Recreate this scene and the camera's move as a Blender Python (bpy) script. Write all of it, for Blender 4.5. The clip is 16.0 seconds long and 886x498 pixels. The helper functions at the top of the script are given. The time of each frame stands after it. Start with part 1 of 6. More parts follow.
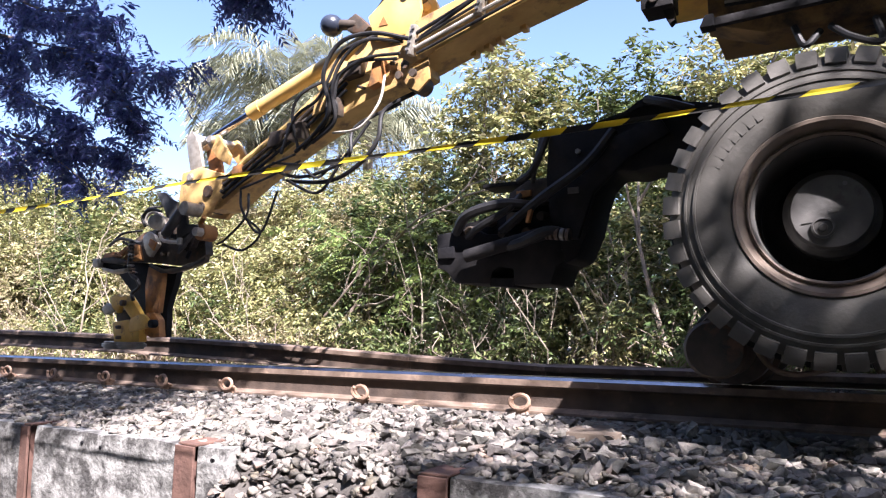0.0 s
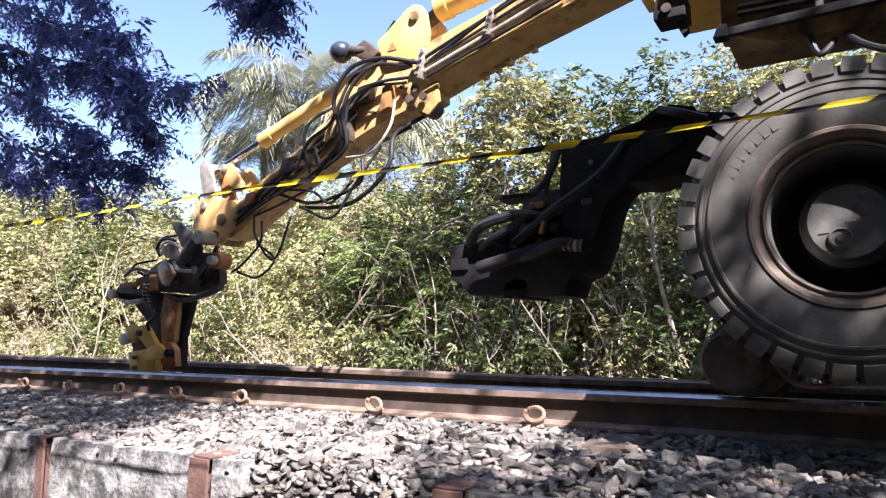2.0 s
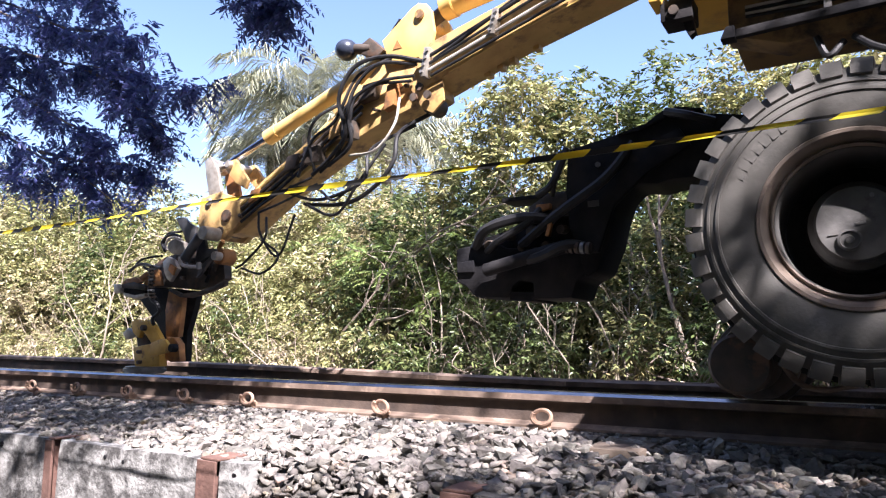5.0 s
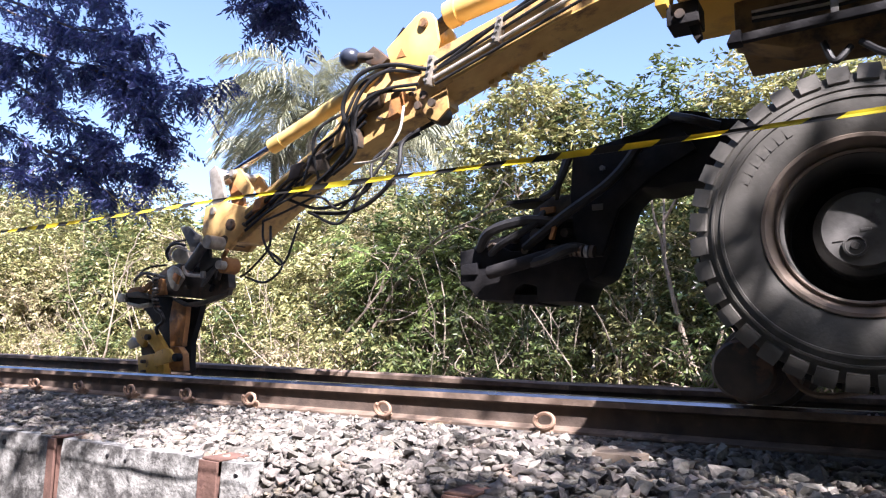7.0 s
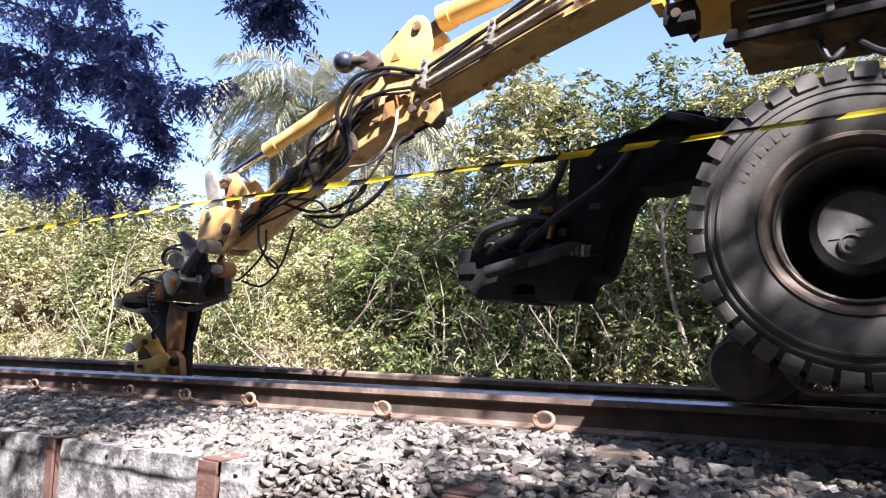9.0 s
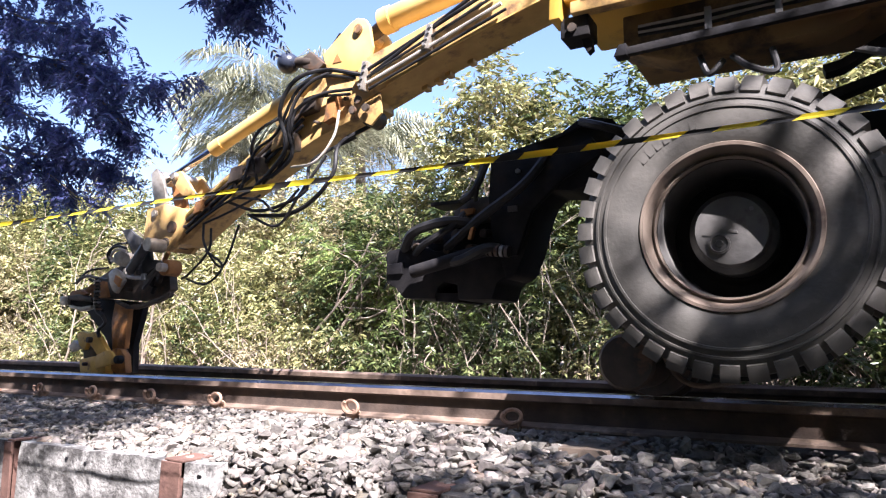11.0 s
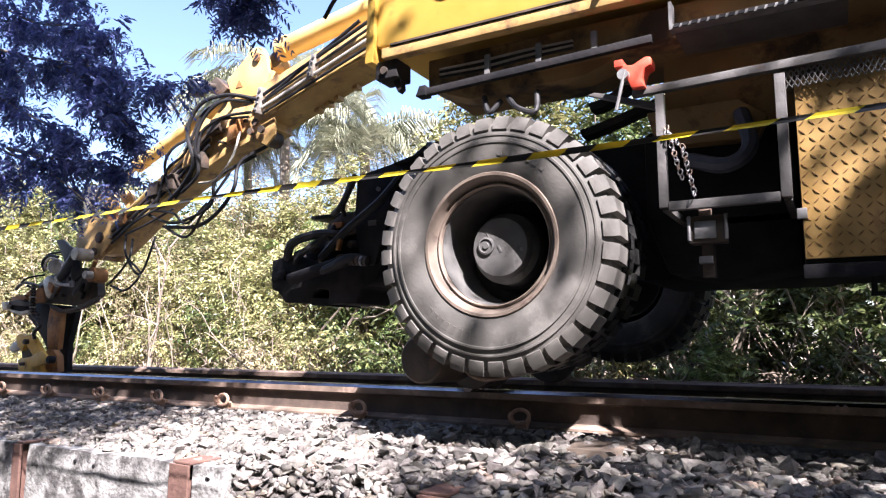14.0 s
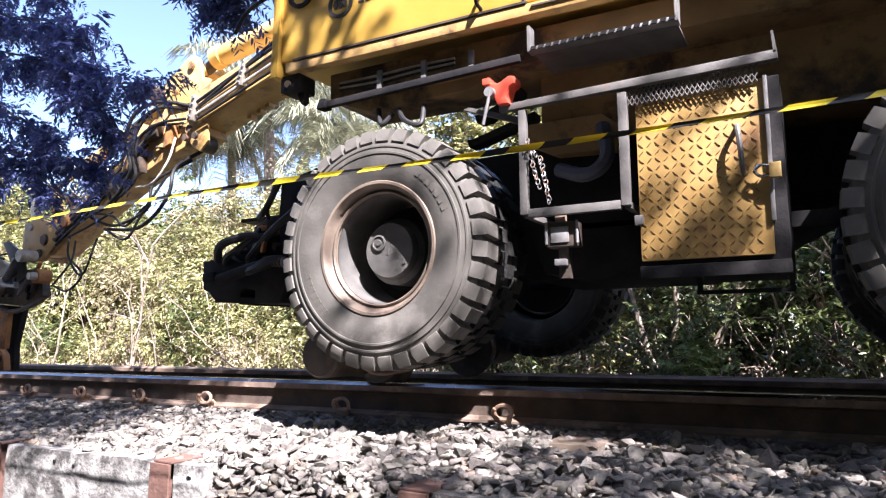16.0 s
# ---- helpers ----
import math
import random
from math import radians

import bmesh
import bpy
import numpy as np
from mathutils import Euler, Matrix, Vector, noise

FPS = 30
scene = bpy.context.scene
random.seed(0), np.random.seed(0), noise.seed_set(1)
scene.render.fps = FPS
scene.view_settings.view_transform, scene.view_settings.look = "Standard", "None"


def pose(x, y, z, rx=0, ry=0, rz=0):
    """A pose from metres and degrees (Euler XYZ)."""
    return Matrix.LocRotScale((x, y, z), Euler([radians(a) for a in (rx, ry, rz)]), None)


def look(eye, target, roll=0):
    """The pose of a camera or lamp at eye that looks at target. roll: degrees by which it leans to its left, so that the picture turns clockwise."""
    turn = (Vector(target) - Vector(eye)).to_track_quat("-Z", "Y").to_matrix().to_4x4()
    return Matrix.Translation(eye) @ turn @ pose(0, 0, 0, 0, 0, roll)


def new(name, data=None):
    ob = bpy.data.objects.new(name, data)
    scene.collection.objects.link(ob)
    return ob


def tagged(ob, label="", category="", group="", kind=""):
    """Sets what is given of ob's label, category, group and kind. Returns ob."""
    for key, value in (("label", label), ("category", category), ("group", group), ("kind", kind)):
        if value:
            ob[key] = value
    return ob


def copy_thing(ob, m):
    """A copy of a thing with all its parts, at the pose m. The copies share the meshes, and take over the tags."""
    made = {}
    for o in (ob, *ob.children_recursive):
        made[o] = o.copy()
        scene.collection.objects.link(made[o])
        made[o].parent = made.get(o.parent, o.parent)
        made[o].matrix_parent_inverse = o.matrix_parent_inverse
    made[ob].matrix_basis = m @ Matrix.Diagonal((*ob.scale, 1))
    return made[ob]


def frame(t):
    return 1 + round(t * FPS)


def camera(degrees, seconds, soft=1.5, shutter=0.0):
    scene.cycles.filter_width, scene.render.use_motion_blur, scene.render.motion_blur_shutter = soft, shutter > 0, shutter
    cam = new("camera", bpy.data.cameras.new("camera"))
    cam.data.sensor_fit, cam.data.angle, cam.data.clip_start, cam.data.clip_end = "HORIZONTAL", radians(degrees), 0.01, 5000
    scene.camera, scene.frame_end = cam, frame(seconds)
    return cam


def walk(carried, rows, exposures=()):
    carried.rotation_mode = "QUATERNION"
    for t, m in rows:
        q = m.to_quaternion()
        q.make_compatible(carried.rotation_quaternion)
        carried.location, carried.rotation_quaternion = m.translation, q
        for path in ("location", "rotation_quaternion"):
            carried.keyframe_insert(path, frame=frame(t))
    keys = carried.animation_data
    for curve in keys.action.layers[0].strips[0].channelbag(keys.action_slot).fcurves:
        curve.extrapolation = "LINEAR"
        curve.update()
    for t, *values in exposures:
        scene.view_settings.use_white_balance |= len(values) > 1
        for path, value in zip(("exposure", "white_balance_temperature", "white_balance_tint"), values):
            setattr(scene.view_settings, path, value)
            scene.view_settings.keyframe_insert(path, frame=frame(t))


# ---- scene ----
EXPO = 2.26
cam = camera(65.26, 16.0, soft=1.2)

# seconds, x, y, z, yaw, pitch, roll; rails run along x, near rail head at y = 0, z = 0
PATH = [
    (0.0, 0.007, -3.101, 0.226, 29.51, 6.51, -0.22),
    (0.5, 0.004, -3.092, 0.221, 30.27, 6.34, -0.45),
    (1.0, 0.003, -3.092, 0.226, 30.68, 6.55, -0.07),
    (1.5, 0.004, -3.096, 0.230, 30.54, 7.15, 0.17),
    (2.0, 0.002, -3.098, 0.228, 30.60, 7.44, -0.16),
    (2.5, -0.002, -3.100, 0.225, 30.68, 7.48, -0.01),
    (3.0, -0.001, -3.099, 0.227, 30.86, 7.53, 0.05),
    (3.5, 0.001, -3.099, 0.227, 30.83, 7.67, -0.03),
    (4.0, -0.005, -3.100, 0.227, 30.95, 7.61, -0.05),
    (6.5, -0.007, -3.099, 0.227, 31.18, 7.82, -0.59),
    (7.0, -0.008, -3.097, 0.228, 31.27, 7.83, -0.76),
    (7.5, -0.008, -3.097, 0.224, 31.38, 7.88, -0.62),
    (8.0, -0.013, -3.094, 0.223, 31.36, 7.90, -0.73),
    (8.5, -0.012, -3.097, 0.226, 31.27, 7.84, -0.66),
    (11.0, 0.003, -3.080, 0.223, 28.93, 7.70, -0.25),
    (11.5, 0.010, -3.074, 0.235, 27.74, 7.37, 0.14),
    (12.0, 0.007, -3.074, 0.229, 28.75, 7.47, 0.01),
    (12.5, 0.009, -3.073, 0.232, 29.25, 7.41, 0.11),
    (13.0, 0.005, -3.079, 0.232, 29.44, 7.47, 0.23),
    (13.5, -0.004, -3.082, 0.236, 29.41, 7.61, 0.16),
    (14.0, -0.008, -3.077, 0.239, 29.36, 7.45, 0.06),
    (14.5, -0.002, -3.074, 0.240, 29.19, 7.46, 0.19),
    (15.0, 0.015, -3.073, 0.235, 28.89, 7.69, 0.39),
    (15.5, 0.022, -3.071, 0.239, 28.60, 7.59, 0.42),
    (16.0, 0.006, -3.066, 0.237, 28.28, 7.18, 0.47),
]
walk(cam, [(t, pose(x, y, z, 90 + p, r, yw)) for t, x, y, z, yw, p, r in PATH], [(0.0, EXPO, 5960, 23), (9.0, EXPO, 5960, 23), (16.0, EXPO + 0.26, 5960, 23)])

# ---- world and sun ----
SUN_WAY = Vector((0.52, -0.40, 0.755))  # towards the sun
world = bpy.data.worlds.new("sky")
scene.world = world
world.use_nodes = True
wn = world.node_tree
sky = wn.nodes.new("ShaderNodeTexSky")
sky.sky_type = "NISHITA"
sky.sun_disc = False
sky.sun_elevation, sky.sun_rotation = radians(49), radians(127.6)
sky.air_density, sky.dust_density, sky.ozone_density = 1.0, 1.2, 1.2
wn.links.new(sky.outputs[0], wn.nodes["Background"].inputs[0])
wn.nodes["Background"].inputs[1].default_value = 0.074
sun_data = bpy.data.lights.new("sun", "SUN")
sun_data.energy, sun_data.angle, sun_data.color = 5.0, radians(0.55), (1.0, 0.95, 0.86)
sun = new("sun", sun_data)
sun.matrix_world = look(SUN_WAY * 60, (0, 0, 0))

# ---- materials ----
def material(name, low, high, scale=8.0, rough=(0.6, 0.85), metal=0.0, bump=0.15, fine=60.0, stain=None, stain_scale=2.0, stain_at=0.55, island=0.0, translucent=0.0, random_tint=0.0, gloss=0.5):
    """A procedural surface: two colours mixed by noise, a second scale of stains, fine relief."""
    m = bpy.data.materials.new(name)
    m.use_nodes = True
    nt = m.node_tree
    n, l = nt.nodes, nt.links
    b = n["Principled BSDF"]
    co = n.new("ShaderNodeTexCoord")
    no = n.new("ShaderNodeTexNoise")
    no.inputs["Scale"].default_value, no.inputs["Detail"].default_value = scale, 6
    l.new(co.outputs["Object"], no.inputs["Vector"])
    ramp = n.new("ShaderNodeValToRGB")
    ramp.color_ramp.elements[0].position, ramp.color_ramp.elements[1].position = 0.32, 0.68
    ramp.color_ramp.elements[0].color, ramp.color_ramp.elements[1].color = (*low, 1), (*high, 1)
    l.new(no.outputs["Fac"], ramp.inputs["Fac"])
    out = ramp.outputs["Color"]
    if stain:
        sn = n.new("ShaderNodeTexNoise")
        sn.inputs["Scale"].default_value, sn.inputs["Detail"].default_value, sn.inputs["Roughness"].default_value = stain_scale, 9, 0.68
        l.new(co.outputs["Object"], sn.inputs["Vector"])
        sr = n.new("ShaderNodeValToRGB")
        sr.color_ramp.elements[0].position, sr.color_ramp.elements[1].position = stain_at, stain_at + 0.12
        l.new(sn.outputs["Fac"], sr.inputs["Fac"])
        mx = n.new("ShaderNodeMixRGB")
        mx.inputs[2].default_value = (*stain, 1)
        l.new(sr.outputs["Color"], mx.inputs[0])
        l.new(out, mx.inputs[1])
        out = mx.outputs[0]
    if island or random_tint:
        src = n.new("ShaderNodeNewGeometry").outputs["Random Per Island"] if island else n.new("ShaderNodeObjectInfo").outputs["Random"]
        amount = island or random_tint
        hs = n.new("ShaderNodeHueSaturation")
        mr = n.new("ShaderNodeMapRange")
        mr.inputs[3].default_value, mr.inputs[4].default_value = 1 - amount, 1 + amount
        l.new(src, mr.inputs[0])
        l.new(mr.outputs[0], hs.inputs["Value"])
        mh = n.new("ShaderNodeMapRange")
        mh.inputs[3].default_value, mh.inputs[4].default_value = 0.5 - amount * 0.05, 0.5 + amount * 0.05
        wv = n.new("ShaderNodeMath")
        wv.operation = "FRACT"
        w7 = n.new("ShaderNodeMath")
        w7.operation = "MULTIPLY"
        w7.inputs[1].default_value = 7.13
        l.new(src, w7.inputs[0])
        l.new(w7.outputs[0], wv.inputs[0])
        l.new(wv.outputs[0], mh.inputs[0])
        l.new(mh.outputs[0], hs.inputs["Hue"])
        l.new(out, hs.inputs["Color"])
        out = hs.outputs["Color"]
    l.new(out, b.inputs["Base Color"])
    rr = n.new("ShaderNodeMapRange")
    rr.inputs[3].default_value, rr.inputs[4].default_value = rough
    l.new(no.outputs["Fac"], rr.inputs[0])
    l.new(rr.outputs[0], b.inputs["Roughness"])
    b.inputs["Metallic"].default_value = metal
    b.inputs["Specular IOR Level"].default_value = gloss
    if bump:
        fn = n.new("ShaderNodeTexNoise")
        fn.inputs["Scale"].default_value, fn.inputs["Detail"].default_value = fine, 5
        l.new(co.outputs["Object"], fn.inputs["Vector"])
        bp = n.new("ShaderNodeBump")
        bp.inputs["Strength"].default_value, bp.inputs["Distance"].default_value = bump, 0.01
        l.new(fn.outputs["Fac"], bp.inputs["Height"])
        l.new(bp.outputs["Normal"], b.inputs["Normal"])
    if translucent:
        tr = n.new("ShaderNodeBsdfTranslucent")
        l.new(out, tr.inputs["Color"])
        ms = n.new("ShaderNodeMixShader")
        ms.inputs[0].default_value = translucent
        l.new(b.outputs[0], ms.inputs[1])
        l.new(tr.outputs[0], ms.inputs[2])
        l.new(ms.outputs[0], n["Material Output"].inputs["Surface"])
    return m


yellow = material("yellow_paint", (0.60, 0.36, 0.06), (0.70, 0.44, 0.085), 5, (0.32, 0.55), 0, 0.05, 40, (0.40, 0.22, 0.06), 3.2, 0.60)
yellow_worn = material("worn_yellow_paint", (0.47, 0.29, 0.10), (0.62, 0.41, 0.16), 7, (0.4, 0.65), 0, 0.1, 50, (0.19, 0.11, 0.06), 4.5, 0.53)
cyl_yellow = material("cylinder_paint", (0.64, 0.43, 0.13), (0.74, 0.53, 0.20), 6, (0.3, 0.5), 0, 0.04, 50, (0.5, 0.33, 0.15), 5, 0.62)
# dirty yellow paint, its colour also lowered for the shade under the body
dark_yellow = material("grimy_shade_darkened_yellow", (0.19, 0.12, 0.05), (0.32, 0.20, 0.082), 4, (0.6, 0.9), 0, 0.2, 50, (0.05, 0.035, 0.025), 3, 0.50)
plate_yellow = material("tread_plate_yellow", (0.33, 0.20, 0.06), (0.47, 0.30, 0.10), 9, (0.4, 0.65), 0.1, 0.06, 70, (0.25, 0.125, 0.05), 4.5, 0.53)
plate_lug = material("tread_plate_lug", (0.14, 0.075, 0.03), (0.30, 0.16, 0.05), 20, (0.5, 0.8), 0.2, 0.06, 70)
black_steel = material("black_steel", (0.012, 0.012, 0.014), (0.03, 0.028, 0.028), 8, (0.5, 0.8), 0.1, 0.2, 60, (0.035, 0.028, 0.024), 5, 0.6, gloss=0.12)
grey_steel = material("grey_painted_steel", (0.085, 0.08, 0.075), (0.155, 0.147, 0.138), 12, (0.45, 0.75), 0.2, 0.15, 80, (0.14, 0.085, 0.06), 6, 0.58)
dull_iron = material("oily_iron", (0.04, 0.033, 0.028), (0.115, 0.088, 0.068), 10, (0.4, 0.8), 0.3, 0.25, 50, (0.16, 0.09, 0.055), 7, 0.55)
bare_steel = material("bare_grey_steel", (0.15, 0.148, 0.148), (0.30, 0.29, 0.28), 14, (0.35, 0.6), 0.4, 0.12, 60, (0.13, 0.09, 0.07), 6, 0.6)
charcoal = material("charcoal_steel", (0.045, 0.045, 0.048), (0.095, 0.094, 0.096), 10, (0.4, 0.65), 0.2, 0.1, 60, (0.14, 0.12, 0.10), 8, 0.62)
jaw_yellow = material("rust_stained_yellow", (0.60, 0.34, 0.05), (0.74, 0.46, 0.09), 14, (0.4, 0.65), 0, 0.15, 60, (0.22, 0.10, 0.04), 11, 0.55)
acc_paint = material("blue_black_gloss", (0.02, 0.025, 0.04), (0.04, 0.048, 0.07), 10, (0.2, 0.4), 0, 0.03, 60)
chrome = material("chrome_rod", (0.55, 0.55, 0.56), (0.65, 0.65, 0.66), 30, (0.12, 0.25), 1.0, 0.0)
pale_metal = material("zinc_fittings", (0.30, 0.27, 0.23), (0.50, 0.46, 0.40), 22, (0.3, 0.55), 0.5, 0.1, 60)
rust_orange = material("orange_brown_grease", (0.30, 0.13, 0.045), (0.46, 0.22, 0.07), 14, (0.5, 0.8), 0.1, 0.3, 45, (0.16, 0.09, 0.05), 8, 0.52)
rubber = material("hose_rubber", (0.012, 0.012, 0.014), (0.03, 0.029, 0.029), 12, (0.4, 0.65), 0, 0.1, 90, gloss=0.28)
pale_hose = material("pale_hose", (0.34, 0.30, 0.25), (0.52, 0.48, 0.42), 20, (0.4, 0.7), 0, 0.1, 90)
blue_hose = material("dusty_blue_grey_hose", (0.05, 0.055, 0.075), (0.10, 0.11, 0.14), 9, (0.35, 0.6), 0, 0.1, 60)
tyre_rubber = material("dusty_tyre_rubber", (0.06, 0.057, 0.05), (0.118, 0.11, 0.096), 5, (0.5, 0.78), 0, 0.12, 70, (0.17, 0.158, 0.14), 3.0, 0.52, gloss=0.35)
# blacker rubber for the centre tread and the inner-side blocks
tyre_black = material("black_tread_rubber", (0.012, 0.012, 0.012), (0.035, 0.034, 0.032), 16, (0.35, 0.6), 0, 0.5, 60, gloss=0.4)
rim_paint = material("dusty_brown_rim", (0.14, 0.105, 0.08), (0.25, 0.20, 0.155), 8, (0.4, 0.65), 0.1, 0.12, 60, (0.09, 0.06, 0.05), 5, 0.56)
hub_paint = material("dusty_grey_hub", (0.085, 0.082, 0.078), (0.17, 0.162, 0.15), 9, (0.45, 0.7), 0.2, 0.12, 60, (0.06, 0.055, 0.05), 6, 0.58)
red_paint = material("red_vice_paint", (0.62, 0.07, 0.04), (0.75, 0.11, 0.06), 18, (0.35, 0.55), 0, 0.08, 60, (0.35, 0.06, 0.04), 9, 0.62)
brass = material("brass_padlock", (0.42, 0.28, 0.10), (0.56, 0.40, 0.17), 25, (0.3, 0.5), 0.8, 0.05)
rail_rust = material("rail_rust", (0.12, 0.085, 0.062), (0.26, 0.19, 0.145), 9, (0.7, 0.92), 0.1, 0.3, 70, (0.42, 0.30, 0.22), 5, 0.54)
# rust darkened further to paint in the shade under the rail head
rail_web = material("shade_darkened_rusty_web", (0.045, 0.032, 0.025), (0.10, 0.07, 0.052), 9, (0.75, 0.92), 0.1, 0.3, 70, (0.16, 0.10, 0.07), 6, 0.60)
clip_rust = material("pale_rust_clip", (0.24, 0.15, 0.10), (0.42, 0.28, 0.20), 20, (0.7, 0.9), 0.1, 0.3, 70, (0.14, 0.09, 0.06), 12, 0.56)
rail_top = material("polished_rail_head", (0.34, 0.33, 0.34), (0.55, 0.55, 0.58), 6, (0.16, 0.34), 1.0, 0.03, 40, (0.2, 0.13, 0.1), 9, 0.66)
rail_far_top = material("dull_rail_head", (0.20, 0.14, 0.11), (0.36, 0.27, 0.21), 7, (0.45, 0.7), 0.4, 0.1, 40)
stone = material("ballast_stone", (0.12, 0.108, 0.094), (0.255, 0.232, 0.203), 24, (0.75, 0.95), 0, 0.4, 120, (0.32, 0.24, 0.17), 5, 0.54, island=0.5)
stone_single = material("loose_ballast_stone", (0.12, 0.108, 0.094), (0.255, 0.232, 0.203), 3, (0.75, 0.95), 0, 0.4, 9, (0.33, 0.24, 0.165), 0.7, 0.62, random_tint=0.5)
soil = material("ballast_dust", (0.06, 0.052, 0.045), (0.13, 0.118, 0.105), 14, (0.85, 0.98), 0, 0.6, 60, (0.07, 0.055, 0.045), 5, 0.55)
earth = material("leaf_litter_earth", (0.13, 0.10, 0.07), (0.28, 0.22, 0.155), 7, (0.85, 0.98), 0, 0.7, 30, (0.30, 0.25, 0.15), 4, 0.58)
concrete = material("weathered_concrete", (0.16, 0.155, 0.143), (0.38, 0.37, 0.345), 18, (0.8, 0.95), 0, 0.7, 60, (0.06, 0.056, 0.052), 7.5, 0.46)
timber = material("old_sleeper_timber", (0.10, 0.075, 0.055), (0.22, 0.17, 0.13), 9, (0.8, 0.95), 0, 0.5, 40)
post_rust = material("rusty_post", (0.10, 0.055, 0.042), (0.19, 0.105, 0.08), 10, (0.75, 0.92), 0.2, 0.3, 60, (0.08, 0.04, 0.035), 6, 0.56)
bark = material("grey_brown_bark", (0.17, 0.13, 0.10), (0.36, 0.30, 0.24), 12, (0.8, 0.95), 0, 0.5, 40)
dead_stem = material("dry_pale_stem", (0.19, 0.155, 0.115), (0.34, 0.29, 0.225), 12, (0.8, 0.95), 0, 0.3, 40)
leaf_olive = material("olive_leaf", (0.14, 0.145, 0.048), (0.39, 0.372, 0.165), 1.6, (0.28, 0.5), 0, 0, island=0.65, translucent=0.28)
leaf_green = material("green_leaf", (0.045, 0.07, 0.022), (0.14, 0.165, 0.055), 1.6, (0.28, 0.5), 0, 0, island=0.6, translucent=0.28)
leaf_dry = material("straw_leaf", (0.20, 0.175, 0.085), (0.40, 0.35, 0.205), 1.6, (0.5, 0.75), 0, 0, island=0.55, translucent=0.28)
leaf_fern = material("fresh_feathery_leaf", (0.13, 0.20, 0.045), (0.30, 0.36, 0.12), 2, (0.4, 0.6), 0, 0, island=0.35, translucent=0.35)
# blue base colour paints in the haze and skylit shade on the feathery boughs
leaf_blue_shade = material("shade_blue_feathery_leaf", (0.085, 0.115, 0.27), (0.17, 0.205, 0.43), 3, (0.6, 0.8), 0, 0, island=0.35, translucent=0.3, gloss=0.12)
leaf_palm = material("palm_leaflet", (0.20, 0.215, 0.14), (0.38, 0.38, 0.27), 2, (0.35, 0.6), 0, 0, island=0.4, translucent=0.25)
tape_yellow = material("yellow_tape_plastic", (0.74, 0.60, 0.02), (0.82, 0.68, 0.05), 30, (0.3, 0.5), 0, 0.1, 30, translucent=0.25)
tape_black = material("black_tape_plastic", (0.015, 0.014, 0.012), (0.03, 0.028, 0.025), 30, (0.3, 0.5), 0, 0.1, 30)
ink = material("dark_logo_paint", (0.03, 0.025, 0.02), (0.05, 0.045, 0.04), 20, (0.5, 0.7), 0, 0)


# ---- mesh helpers ----
def link_mesh(name, bm, mat, parent=None, label="", smooth=True):
    me = bpy.data.meshes.new(name)
    bmesh.ops.recalc_face_normals(bm, faces=bm.faces)
    bm.to_mesh(me)
    bm.free()
    for mm in (mat if isinstance(mat, (list, tuple)) else [mat]):
        me.materials.append(mm)
    if smooth:
        me.shade_smooth()
        me.set_sharp_from_angle(angle=radians(32))
    ob = new(name, me)
    ob.parent = parent
    if label:
        ob["label"] = label
    return ob


def part(name, bm, mat, parent, label=""):
    return link_mesh(name, bm, mat, parent, label)


def thing(name, label, category, group="", kind="", at=None):
    ob = new(name)
    ob.empty_display_size = 0.2
    if at:
        ob.location = at
    return tagged(ob, label, category, group, kind)


def add_box(bm, x0, x1, y0, y1, z0, z1, bevel=0.0):
    r = bmesh.ops.create_cube(bm, size=1.0, matrix=Matrix.Translation(((x0 + x1) / 2, (y0 + y1) / 2, (z0 + z1) / 2)) @ Matrix.Diagonal((x1 - x0, y1 - y0, z1 - z0, 1)))
    if bevel:
        es = list({e for v in r["verts"] for e in v.link_edges})
        bmesh.ops.bevel(bm, geom=es, offset=bevel, segments=2, affect="EDGES", profile=0.6)
    return bm


def box(*a, **k):
    return add_box(bmesh.new(), *a, **k)


def add_prism(bm, pts, y0, y1, bevel=0.0):
    """A polygon of (x, z) points drawn out from y0 to y1."""
    a = [bm.verts.new((x, y0, z)) for x, z in pts]
    b = [bm.verts.new((x, y1, z)) for x, z in pts]
    n = len(pts)
    fs = [bm.faces.new(a), bm.faces.new(b[::-1])]
    for i in range(n):
        fs.append(bm.faces.new((a[i], b[i], b[(i + 1) % n], a[(i + 1) % n])))
    bmesh.ops.recalc_face_normals(bm, faces=fs)
    if bevel:
        es = list({e for f in fs for e in f.edges})
        bmesh.ops.bevel(bm, geom=es, offset=bevel, segments=2, affect="EDGES", profile=0.6)
    return bm


def prism(pts, y0, y1, bevel=0.0):
    return add_prism(bmesh.new(), pts, y0, y1, bevel)


def add_rod(bm, p, q, r, r2=None, seg=20, bevel=0.0):
    p, q = Vector(p), Vector(q)
    m = Matrix.Translation((p + q) / 2) @ (q - p).to_track_quat("Z", "Y").to_matrix().to_4x4()
    res = bmesh.ops.create_cone(bm, cap_ends=True, segments=seg, radius1=r, radius2=r if r2 is None else r2, depth=(q - p).length, matrix=m)
    if bevel:
        es = [e for e in {e for v in res["verts"] for e in v.link_edges} if any(len(f.verts) > 4 for f in e.link_faces)]
        bmesh.ops.bevel(bm, geom=es, offset=bevel, segments=2, affect="EDGES")
    return bm


def rod(*a, **k):
    return add_rod(bmesh.new(), *a, **k)


def add_ball(bm, c, r, sx=1, sy=1, sz=1, seg=20):
    bmesh.ops.create_uvsphere(bm, u_segments=seg, v_segments=seg // 2, radius=r, matrix=Matrix.Translation(c) @ Matrix.Diagonal((sx, sy, sz, 1)))
    return bm


